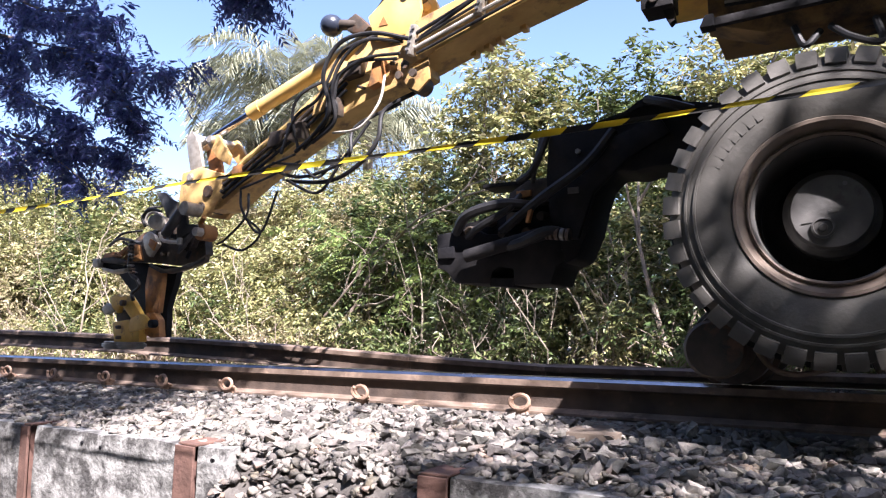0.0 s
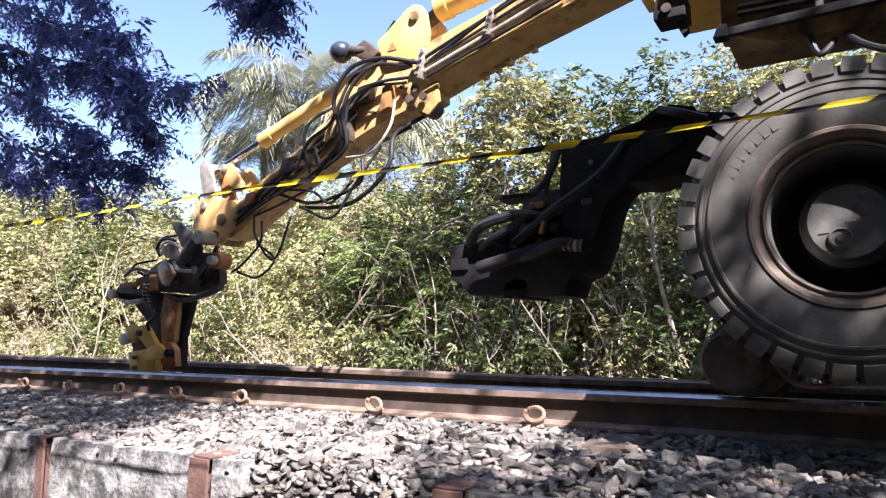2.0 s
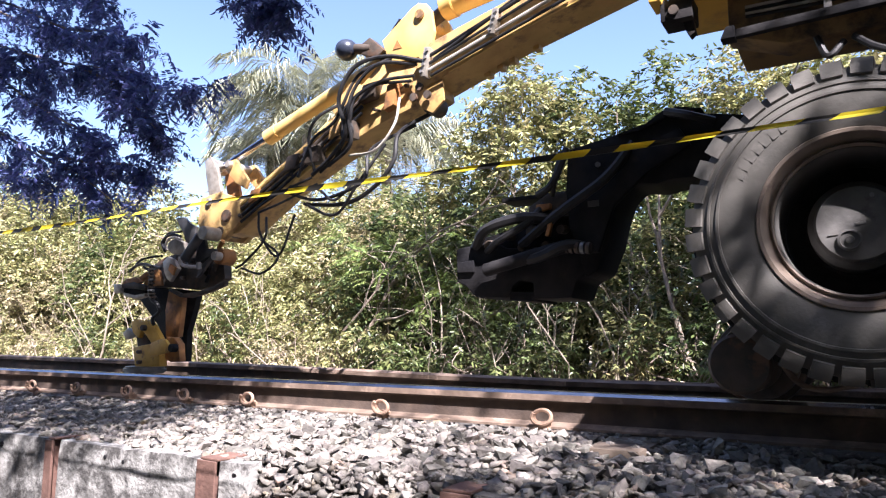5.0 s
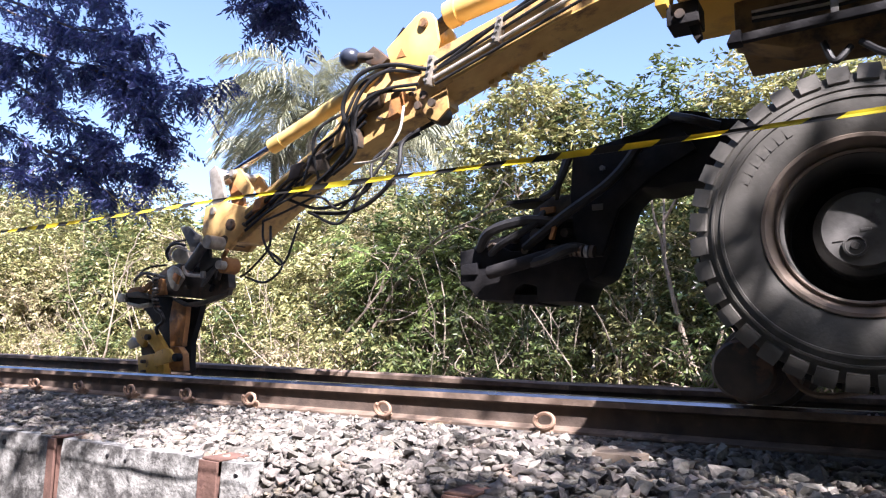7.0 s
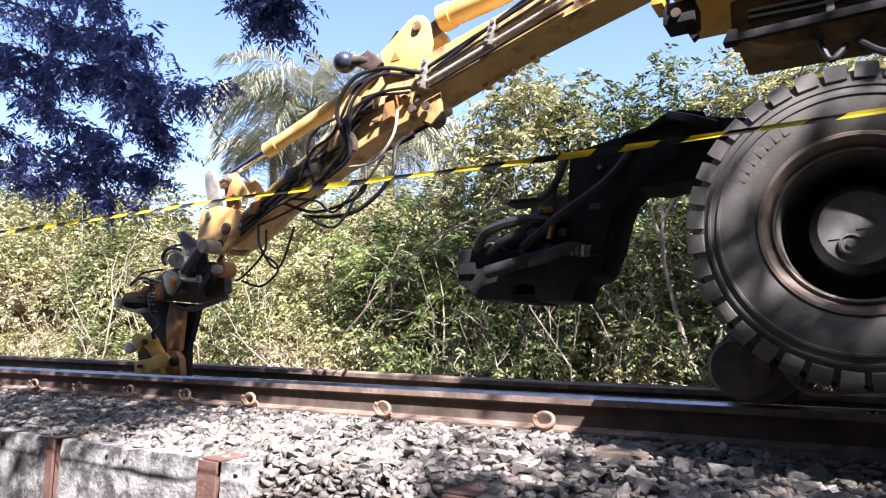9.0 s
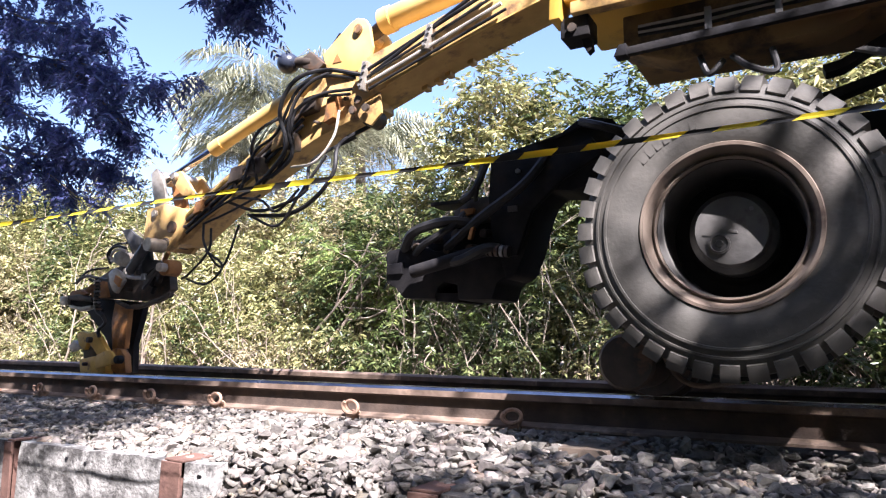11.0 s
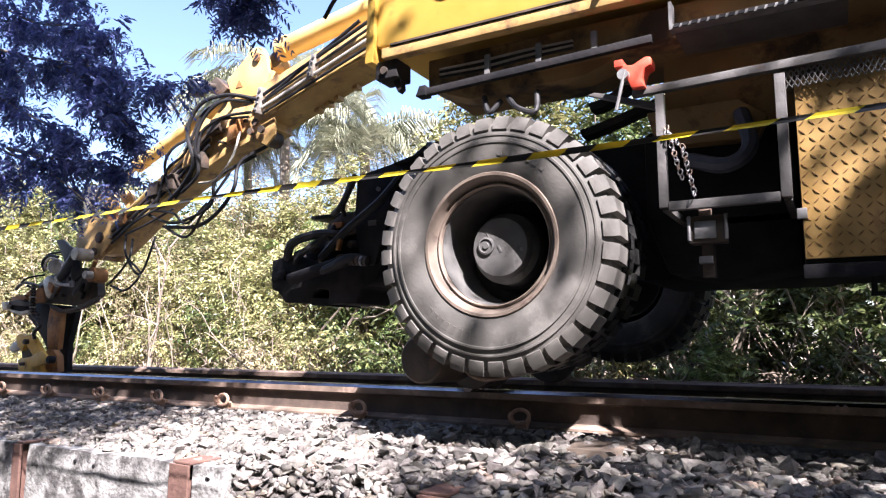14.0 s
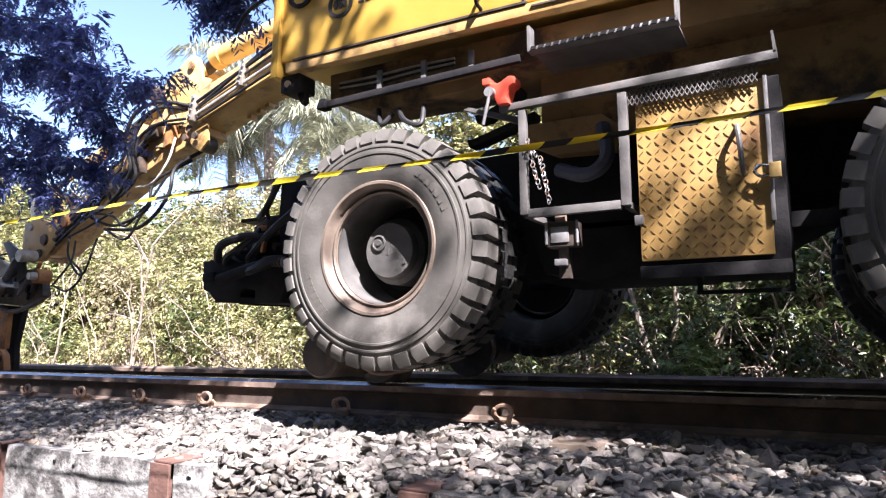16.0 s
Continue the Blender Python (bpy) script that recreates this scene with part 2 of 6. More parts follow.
def smooth_line(pts, step=6):
    """Catmull-Rom through the points."""
    p = [Vector(a) for a in pts]
    p = [p[0] * 2 - p[1]] + p + [p[-1] * 2 - p[-2]]
    out = []
    for i in range(1, len(p) - 2):
        for k in range(step):
            t = k / step
            out.append(0.5 * ((2 * p[i]) + (p[i + 1] - p[i - 1]) * t + (2 * p[i - 1] - 5 * p[i] + 4 * p[i + 1] - p[i + 2]) * t * t + (3 * p[i] - p[i - 1] - 3 * p[i + 1] + p[i + 2]) * t ** 3))
    return out + [p[-2]]


def add_tube(bm, line, r, seg=8, taper=None):
    line = [Vector(a) for a in line]
    rings = []
    side = None
    for i, c in enumerate(line):
        d = (line[min(i + 1, len(line) - 1)] - line[max(i - 1, 0)]).normalized()
        if side is None:
            side = d.orthogonal().normalized()
        side = (side - d * side.dot(d)).normalized()
        up = d.cross(side)
        rr = r if taper is None else r + (taper - r) * i / (len(line) - 1)
        rings.append([bm.verts.new(c + (side * math.cos(a) + up * math.sin(a)) * rr) for a in (2 * math.pi * k / seg for k in range(seg))])
    for u, w in zip(rings, rings[1:]):
        for k in range(seg):
            bm.faces.new((u[k], u[(k + 1) % seg], w[(k + 1) % seg], w[k]))
    bm.faces.new(rings[0][::-1])
    bm.faces.new(rings[-1])
    return bm


def tube(line, r, seg=8, taper=None):
    return add_tube(bmesh.new(), line, r, seg, taper)


def add_lathe(bm, profile, seg=72, closed=False):
    """Turns (radius, y) points about the y axis."""
    rings = [[bm.verts.new((r * math.cos(a), y, r * math.sin(a))) for a in (2 * math.pi * k / seg for k in range(seg))] for r, y in profile]
    pairs = list(zip(rings, rings[1:])) + ([(rings[-1], rings[0])] if closed else [])
    for u, w in pairs:
        for k in range(seg):
            bm.faces.new((u[k], u[(k + 1) % seg], w[(k + 1) % seg], w[k]))
    if not closed:
        bm.faces.new(rings[0])
        bm.faces.new(rings[-1][::-1])
    return bm


def lathe(profile, seg=72, closed=False):
    return add_lathe(bmesh.new(), profile, seg, closed)


def numpy_mesh(name, verts, faces, mat, parent=None, smooth=False):
    """One mesh from arrays; every face has the same number of corners."""
    me = bpy.data.meshes.new(name)
    nv, (nf, k) = len(verts), faces.shape
    me.vertices.add(nv)
    me.vertices.foreach_set("co", np.ascontiguousarray(verts, dtype=np.float32).ravel())
    me.loops.add(nf * k)
    me.loops.foreach_set("vertex_index", np.ascontiguousarray(faces, dtype=np.int32).ravel())
    me.polygons.add(nf)
    me.polygons.foreach_set("loop_start", np.arange(0, nf * k, k, dtype=np.int32))
    me.polygons.foreach_set("loop_total", np.full(nf, k, dtype=np.int32))
    me.update(calc_edges=True)
    me.validate()
    me.materials.append(mat)
    if smooth:
        me.shade_smooth()
    ob = new(name, me)
    ob.parent = parent
    return ob


# ---- ground, track and wall ----
def ground_height(x, y):
    """The lie of the land: lower path before the wall, flat track bed, rise behind."""
    if y < -1.137:
        return -1.15
    if y < 1.9:
        return -0.42
    return -0.42 + 0.30 * min(1.0, (y - 1.9) / 1.2)


def build_ground():
    bm = bmesh.new()
    ys = [-400, -60, -12, -4, -2, -1.14, -1.135, -0.6, 0.5, 1.9, 2.3, 2.7, 3.1, 5, 9, 20, 60, 400]
    xs = [-400, -60, -25] + [-14 + i * 1.0 for i in range(24)] + [14, 25, 60, 400]
    grid = [[bm.verts.new((x, y, ground_height(x, y) + (0.05 * noise.noise((x * 0.9, y * 0.9, 0)) if -1.2 > y or y > 1.95 else 0))) for x in xs] for y in ys]
    for a, b in zip(grid, grid[1:]):
        for i in range(len(xs) - 1):
            bm.faces.new((a[i], a[i + 1], b[i + 1], b[i]))
    tagged(link_mesh("ground", bm, earth), "brown earth strewn with dry leaf litter", "ground", kind="structure")


def bed_height(x, y):
    """Top of the ballast: level with the sleepers, falling a little towards the wall."""
    if y < -1.08 and -2.02 < x < -1.12:
        z = -0.232 - (-1.08 - y) * 0.75
    elif y > 0:
        z = -0.176 if y < 1.45 else -0.176 - 0.24 * min(1.0, (y - 1.45) / 0.5)
    else:
        z = -0.174 - 0.057 * min(1.0, -y / 1.2)
    return z + 0.022 * noise.noise((x * 1.7, y * 1.7, 3.0))


RAIL = [(-0.066, -0.165), (0.066, -0.165), (0.066, -0.154), (0.014, -0.138), (0.008, -0.126), (0.008, -0.054), (0.013, -0.048), (0.036, -0.042), (0.036, -0.013), (0.024, 0.0), (-0.024, 0.0), (-0.036, -0.013), (-0.036, -0.042), (-0.013, -0.048), (-0.008, -0.054), (-0.008, -0.126), (-0.014, -0.138), (-0.066, -0.154)]


def rail_mesh(x0, x1, steps=1):
    """A flat-bottomed rail along x; its running face carries the second material, its shade-darkened web the third."""
    bm = bmesh.new()
    rings = [[bm.verts.new((x0 + (x1 - x0) * k / steps, y, z)) for y, z in RAIL] for k in range(steps + 1)]
    n = len(RAIL)
    for a, b in zip(rings, rings[1:]):
        for i in range(n):
            f = bm.faces.new((a[i], a[(i + 1) % n], b[(i + 1) % n], b[i]))
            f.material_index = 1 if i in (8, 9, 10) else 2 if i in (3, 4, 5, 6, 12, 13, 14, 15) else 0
    bm.faces.new(rings[0])
    bm.faces.new(rings[-1][::-1])
    return bm


def build_track():
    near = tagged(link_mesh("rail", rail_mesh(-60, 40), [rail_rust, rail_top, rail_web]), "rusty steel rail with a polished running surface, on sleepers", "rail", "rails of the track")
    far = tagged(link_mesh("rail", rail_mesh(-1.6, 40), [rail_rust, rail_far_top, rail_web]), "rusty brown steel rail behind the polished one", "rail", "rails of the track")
    far.location = (0, GAUGE, 0)
    part("running_band", box(-60, 40, -0.020, 0.020, -0.002, 0.0035), rail_top, near, "bright polished running band")
    part("running_band", box(-1.6, 40, -0.018, 0.018, -0.002, 0.0035), rail_far_top, far, "dull brown running band")
    lifted = []
    xs = [-1.6, -2.6, -3.4, -4.2, -5.0, -5.8, -60.0]
    loose = thing("lifted_rail", "loose length of rusty rail raised by the gripper", "rail", "rails of the track")
    loose.location = (0, GAUGE, 0)
    for a, b in zip(xs, xs[1:]):
        bm = rail_mesh(b - a, 0.0)
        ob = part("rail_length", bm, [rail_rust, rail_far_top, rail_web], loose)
        ob.location = (a, 0, 0)
        lifted.append((ob, a, b))
    # sleepers and rail clips
    first = None
    for i in range(-14, 12):
        x = -3.20 + 0.588 * i
        m = pose(x, 0.53, -0.172 if abs(x + 0.848) < 0.05 else -0.208)
        if first is None:
            first = tagged(link_mesh("sleeper", box(-0.11, 0.11, -1.0, 1.0, -0.16, 0.0, bevel=0.012), timber), "dark weathered sleeper half buried in ballast", "sleeper", "sleepers under the rails")
            first.matrix_basis = m
        else:
            copy_thing(first, m)
    clip = None
    for x in (-6.07, -5.49, -4.90, -4.31, -3.735, -3.165, -2.19, -1.28):
        if clip is None:
            clip = thing("rail_clip", "rusty coiled spring clip holding the rail foot", "rail clip", "clips along the rail")
            line = []
            for k in range(30):
                a = k / 29 * 2 * math.pi * 1.55 + 2.4
                line.append((0.044 * math.cos(a), -0.030 + 0.042 * k / 29, 0.032 * math.sin(a) + 0.026))
            part("coil", tube(line, 0.0095, 7), clip_rust, clip)
            part("shoulder", box(-0.026, 0.026, -0.012, 0.05, -0.03, 0.004, bevel=0.006), clip_rust, clip, "rusty iron shoulder plate")
            clip.matrix_basis = pose(x, -0.092, -0.136)
        else:
            copy_thing(clip, pose(x, -0.092, -0.136, 0, random.uniform(-14, 14), random.uniform(-12, 12)))
    return lifted


WALL_Y, WALL_TOP = -1.19, -0.225


def build_wall():
    wall = thing("retaining_wall", "weathered concrete retaining wall holding the ballast", "wall", kind="structure")
    posts = [-4.36, -3.275, -2.205, -1.10, -0.03, 1.04, 2.1]
    for a, b in zip(posts, posts[1:]):
        z = WALL_TOP
        row = 0
        while z > -1.2:
            h = 0.37 if row == 0 else 0.24
            if row == 0 and abs(a + 2.205) < 0.01:
                b = a + 0.24
            elif abs(a + 2.205) < 0.01:
                b = -1.10
            bm = bmesh.new()
            x0, x1 = a + 0.052, b - 0.052
            nx, nz = 26, 6
            top = [[None] * (nx + 1) for _ in range(nz + 1)]
            for j in range(nz + 1):
                for i in range(nx + 1):
                    x, zz = x0 + (x1 - x0) * i / nx, z - h + 0.006 + (h - 0.012) * j / nz
                    d = 0.006 * noise.noise((x * 9, zz * 9, row)) + 0.008 * noise.noise((x * 3, zz * 3, row + 5.0))
                    if j in (0, nz):
                        d += 0.006
                        zz += 0.010 * noise.noise((x * 6, 2.0, row)) * (1 if j == nz else 0)
                    top[j][i] = bm.verts.new((x, WALL_Y + d, zz))
            for j in range(nz):
                for i in range(nx):
                    bm.faces.new((top[j][i], top[j][i + 1], top[j + 1][i + 1], top[j + 1][i]))
            edge = [e for e in bm.edges if e.is_boundary]
            ext = bmesh.ops.extrude_edge_only(bm, edges=edge)
            for v in ext["geom"]:
                if isinstance(v, bmesh.types.BMVert):
                    v.co.y = WALL_Y + 0.085
            part("concrete_plank", bm, concrete, wall)
            # cast holes with rusty streak plugs
            for k in range(2 + row % 2):
                hx = random.uniform(x0 + 0.1, x1 - 0.1)
                hz = z - random.choice((0.05, 0.06, 0.17))
                part("plug", rod((hx, WALL_Y + 0.02, hz), (hx, WALL_Y - 0.004, hz), random.uniform(0.007, 0.013), seg=10), black_steel, wall, "dark open cast hole")
            z -= h
            row += 1
    for x in posts:
        tilt = random.uniform(-1.5, 1.5)
        p = part("post", bmesh.new(), post_rust, wall, "rust-brown steel post")
        bm = bmesh.new()
        add_box(bm, -0.052, 0.052, -0.012, 0.0, -1.0, 0.02, bevel=0.003)
        add_box(bm, -0.006, 0.006, -0.001, 0.10, -1.0, 0.018)
        add_box(bm, -0.052, 0.052, 0.10, 0.112, -1.0, 0.018)
        add_box(bm, -0.050, 0.050, 0.002, 0.15, 0.019, 0.028, bevel=0.003)
        bm.to_mesh(p.data)
        bm.free()
        p.matrix_basis = pose(x, WALL_Y - 0.012, WALL_TOP - 0.024, 0, tilt, 0)
        if abs(x + 3.275) < 0.01:
            p.scale.x = 0.55  # partly buried between the planks
    # backfill under the loose stones
    bm = bmesh.new()
    xs = [-60, -20, -9] + [-8 + 0.25 * i for i in range(45)] + [6, 20, 40]
    ys = [WALL_Y + 0.085 + 0.0, -1.0, -0.8, -0.6, -0.4, -0.2, 0.0, 0.3, 0.6, 0.9, 1.2, 1.45, 1.7, 1.95]
    g = [[bm.verts.new((x, y, bed_height(x, y) - 0.028)) for x in xs] for y in ys]
    for a, b in zip(g, g[1:]):
        for i in range(len(xs) - 1):
            bm.faces.new((a[i], a[i + 1], b[i + 1], b[i]))
    spill = [[bm.verts.new((x, y, bed_height(x, y) - 0.03)) for x in (-2.0, -1.8, -1.6, -1.4, -1.14)] for y in (-1.105, -1.2, -1.3, -1.45, -1.7)]
    for a, b in zip(spill, spill[1:]):
        for i in range(4):
            bm.faces.new((a[i], a[i + 1], b[i + 1], b[i]))
    tagged(link_mesh("track_bed", bm, soil), "grey stone dust between the ballast", "track bed", kind="structure")


def stone_shape(seed):
    """An angular broken stone of about unit size, 20 faces."""
    rnd = random.Random(seed)
    bm = bmesh.new()
    s = (rnd.uniform(0.95, 1.45), rnd.uniform(0.65, 1.0), rnd.uniform(0.42, 0.72))
    for _ in range(9):
        d = Vector((rnd.gauss(0, 1), rnd.gauss(0, 1), rnd.gauss(0, 1))).normalized() * rnd.uniform(0.40, 0.56)
        bm.verts.new((d.x * s[0], d.y * s[1], d.z * s[2]))
    hull = bmesh.ops.convex_hull(bm, input=bm.verts)
    bmesh.ops.delete(bm, geom=[v for v in hull["geom_interior"] if isinstance(v, bmesh.types.BMVert)], context="VERTS")
    bmesh.ops.recalc_face_normals(bm, faces=bm.faces)
    return bm


def build_ballast():
    bed = thing("ballast", "loose grey broken ballast stones beside the rail", "ballast", kind="stuff")
    rng = np.random.default_rng(5)
    shapes = []
    for k in range(14):
        bm = stone_shape(k)
        bm.verts.ensure_lookup_table()
        v = np.array([list(a.co) for a in bm.verts])
        fc = np.array([[a.index for a in f.verts] for f in bm.faces])
        shapes.append((v, fc))
        bm.free()
    # loose stones that lie on top, one by one
    meshes = []
    for k in range(10):
        bm = stone_shape(100 + k)
        me = bpy.data.meshes.new("stone")
        bm.to_mesh(me)
        bm.free()
        me.materials.append(stone_single)
        meshes.append(me)
    for i in range(300):
        x, y = rng.uniform(-2.6, 0.7), rng.uniform(-1.12, -0.16)
        size = rng.uniform(0.045, 0.092)
        ob = new("stone", meshes[i % 10])
        ob.parent = bed
        ob.location = (x, y, bed_height(x, y) + 0.012)
        ob.rotation_euler = (rng.normal(0, 0.28), rng.normal(0, 0.28), rng.uniform(0, 6.28))
        ob.scale = (size, size, size)
    V, F, base = [], [], 0
    def scatter(n, x0, x1, y0, y1, lo, hi, lift):
        nonlocal base
        for _ in range(n):
            x, y = rng.uniform(x0, x1), rng.uniform(y0, y1)
            if -0.07 < y < 0.07 or GAUGE - 0.07 < y < GAUGE + 0.07:
                continue
            v, fc = shapes[rng.integers(14)]
            e = Euler((rng.normal(0, 0.28), rng.normal(0, 0.28), rng.uniform(0, 6.28))).to_matrix()
            size = lo + (hi - lo) * rng.random() ** 1.6
            p = (v @ np.array(e).T) * size + np.array([x, y, bed_height(x, y) - 0.012 + rng.uniform(-0.012, lift)])
            V.append(p)
            F.append(fc + base)
            base += len(v)
    scatter(17000, -5.2, 1.8, WALL_Y + 0.06, -0.075, 0.028, 0.078, 0.014)
    scatter(1500, -11, -5.2, WALL_Y + 0.06, -0.075, 0.035, 0.075, 0.012)
    scatter(3200, -8, 2.4, 0.08, 1.9, 0.035, 0.075, 0.010)
    scatter(420, -2.0, -1.14, -1.6, -1.1, 0.030, 0.075, 0.015)
    scatter(900, -4.5, 1.6, -0.16, -0.07, 0.025, 0.055, 0.02)
    ob = numpy_mesh("stones", np.concatenate(V), np.concatenate(F), stone, bed)
    ob["kind"] = "stuff"


# ---- the road-rail excavator; x forward is negative, it stands at its last place when its offset is 0 ----
WHEEL_R, HUB_X, HUB_Z, REAR_X, MID_Y = 0.522, -1.622, 0.612, 0.615, 0.53


def tyre_mesh():
    prof = [(0.272, -0.196), (0.282, -0.212), (0.300, -0.219), (0.330, -0.228), (0.372, -0.233), (0.402, -0.232), (0.404, -0.236), (0.412, -0.236), (0.414, -0.230), (0.432, -0.226), (0.434, -0.230), (0.441, -0.229), (0.443, -0.223), (0.458, -0.217), (0.476, -0.211), (0.493, -0.196), (0.498, -0.12), (0.499, 0.0)]
    full = prof + [(r, -y) for r, y in prof[-2::-1]]
    return lathe(full, 96, closed=True)


def centre_tread():
    bm = bmesh.new()
    n = 34
    for k in range(n):
        a = 2 * math.pi * (k + 0.25) / n
        for y0, y1, off in ((-0.082, -0.008, 0.0), (0.008, 0.082, 0.5)):
            aa = a + off * 2 * math.pi / n
            vs = []
            for r in (0.482, 0.519):
                for y in (y0, y1):
                    for d in (-0.055, 0.055):
                        vs.append(bm.verts.new((r * math.cos(aa + d), y, r * math.sin(aa + d))))
            for q in ((0, 1, 3, 2), (4, 6, 7, 5), (0, 4, 5, 1), (2, 3, 7, 6), (0, 2, 6, 4), (1, 5, 7, 3)):
                bm.faces.new([vs[i] for i in q])
    return bm


def tread_block_mesh(side):
    """A shoulder block: starts on the sidewall, thickens over the tread, slants inwards."""
    bm = bmesh.new()
    sect = [(0.455, -0.214), (0.462, -0.225), (0.490, -0.222), (0.518, -0.206), (0.522, -0.090), (0.484, -0.088), (0.474, -0.200)]
    rows = []
    for da in (-1, 1):
        ring = []
        for r, y in sect:
            aa = da * 0.0325 * (0.88 if r > 0.51 else 1.0) / 0.5 + 0.2 * (0.22 + y) * side
            ring.append(bm.verts.new((r * math.cos(aa), -y * side, r * math.sin(aa))))
        rows.append(ring)
    m = len(sect)
    bm.faces.new(rows[0])
    bm.faces.new(rows[1][::-1])
    for i in range(m):
        bm.faces.new((rows[0][i], rows[1][i], rows[1][(i + 1) % m], rows[0][(i + 1) % m]))
    return bm


BLOCKS = {}


def build_wheel(parent, x, y, flip):
    # black disc colour stands in for the shade deep inside the rim
    w = part("wheel", lathe([(0.05, 0.11), (0.222, 0.108), (0.224, 0.09), (0.18, 0.086), (0.16, 0.07), (0.05, 0.07)], 48), black_steel, parent, "dusty rubber-tyred excavator wheel")
    part("tyre", tyre_mesh(), tyre_rubber, w, "worn dusty black tyre with chunky tread")
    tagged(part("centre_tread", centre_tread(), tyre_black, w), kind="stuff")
    for side in (-1, 1):
        for k in range(36):
            if side not in BLOCKS:
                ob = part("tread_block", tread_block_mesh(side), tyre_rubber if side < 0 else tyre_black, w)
                BLOCKS[side] = ob.data
            else:
                ob = new("tread_block", BLOCKS[side])
                ob.parent = w
            ob.rotation_euler = (0, 2 * math.pi * (k + (0.5 if side > 0 else 0)) / 36, 0)
    rim = [(0.286, -0.204), (0.291, -0.214), (0.287, -0.222), (0.276, -0.221), (0.268, -0.210), (0.262, -0.188), (0.254, -0.178), (0.244, -0.172), (0.240, -0.160), (0.246, -0.150), (0.268, -0.168), (0.276, -0.196)]
    part("rim", lathe(rim, 72, closed=True), rim_paint, w, "brown dusty steel rim")
    # barrel coloured darker than the rim for the shade in the cavity
    part("rim_barrel", lathe([(0.239, -0.158), (0.232, -0.12), (0.228, 0.12), (0.234, 0.12), (0.240, -0.12), (0.245, -0.15)], 64, closed=True), hub_paint, w, "inner barrel of the rim, darkened for shade")
    lock = lathe([(0.246, -0.176), (0.250, -0.184), (0.244, -0.188), (0.238, -0.180)], 72, closed=True)
    part("lock_ring", lock, rim_paint, w)
    hub = lathe([(0.10, 0.08), (0.150, 0.07), (0.148, -0.05), (0.128, -0.072), (0.124, -0.104), (0.119, -0.112), (0.02, -0.114)], 48)
    h = part("hub", hub, hub_paint, w, "grey dusty hub cover")
    boss = bmesh.new()
    add_lathe(boss, [(0.010, -0.113), (0.036, -0.113), (0.036, -0.121), (0.029, -0.123), (0.027, -0.118), (0.014, -0.118), (0.012, -0.123), (0.004, -0.123)], 32)
    for v in boss.verts:
        v.co.x -= 0.030
        v.co.z -= 0.052
    part("hub_mark", box(-0.008, 0.022, -0.1165, -0.112, -0.008, 0.002, bevel=0.001), hub_paint, w)
    part("hub_mark", box(-0.090, -0.050, -0.1155, -0.112, -0.030, -0.027), hub_paint, w)
    for ang in (58,):
        c = Vector((0.098 * math.cos(radians(ang)), 0, 0.098 * math.sin(radians(ang))))
        part("hub_bolt", rod(c + Vector((0, -0.112, 0)), c + Vector((0, -0.119, 0)), 0.007, seg=10), bare_steel, w)
    part("hub_boss", boss, hub_paint, w, "raised casting boss")
    # worn moulded letters as plain bars
    for base in (115, 290):
        bars = bmesh.new()
        for k in range(7):
            a = radians(base + k * 5.2)
            e = radians(base + k * 5.2 + 3.2)
            vs = []
            for aa in (a, e):
                for r in (0.352, 0.385):
                    for y in (-0.2285, -0.2334):
                        vs.append(bars.verts.new((r * math.cos(aa), y, r * math.sin(aa))))
            for q in ((0, 1, 3, 2), (4, 6, 7, 5), (0, 4, 5, 1), (2, 3, 7, 6), (1, 5, 7, 3)):
                bars.faces.new([vs[i] for i in q])
        part("sidewall_moulding", bars, tyre_rubber, w, "worn raised moulding on the sidewall")
    w.matrix_basis = pose(x, y, HUB_Z, 0, 0, 180 if flip else 0)
    return w


def tread_plate(x0, x1, z0, z1, y, tilt=45):
    """Small raised lugs in a basket pattern."""
    bm = bmesh.new()
    step = 0.0285
    j = 0
    z = z0 + 0.012
    while z < z1 - 0.01:
        i = 0
        x = x0 + 0.012
        while x < x1 - 0.01:
            s = 1 if (i + j) % 2 else -1
            l, w = 0.0132, 0.0030
            dx, dz = math.cos(radians(tilt)) * l, math.sin(radians(tilt)) * l * s
            nx, nz = -math.sin(radians(tilt)) * w * s, math.cos(radians(tilt)) * w
            low = [(x - dx, z - dz), (x + nx, z + nz), (x + dx, z + dz), (x - nx, z - nz)]
            a = [bm.verts.new((px, y, pz)) for px, pz in low]
            t = [bm.verts.new((x + (px - x) * 0.75, y - 0.0028, z + (pz - z) * 0.75)) for px, pz in low]
            bm.faces.new(t)
            for q in range(4):
                bm.faces.new((a[q], a[(q + 1) % 4], t[(q + 1) % 4], t[q]))
            x += step
            i += 1
        z += step
        j += 1
    return bm


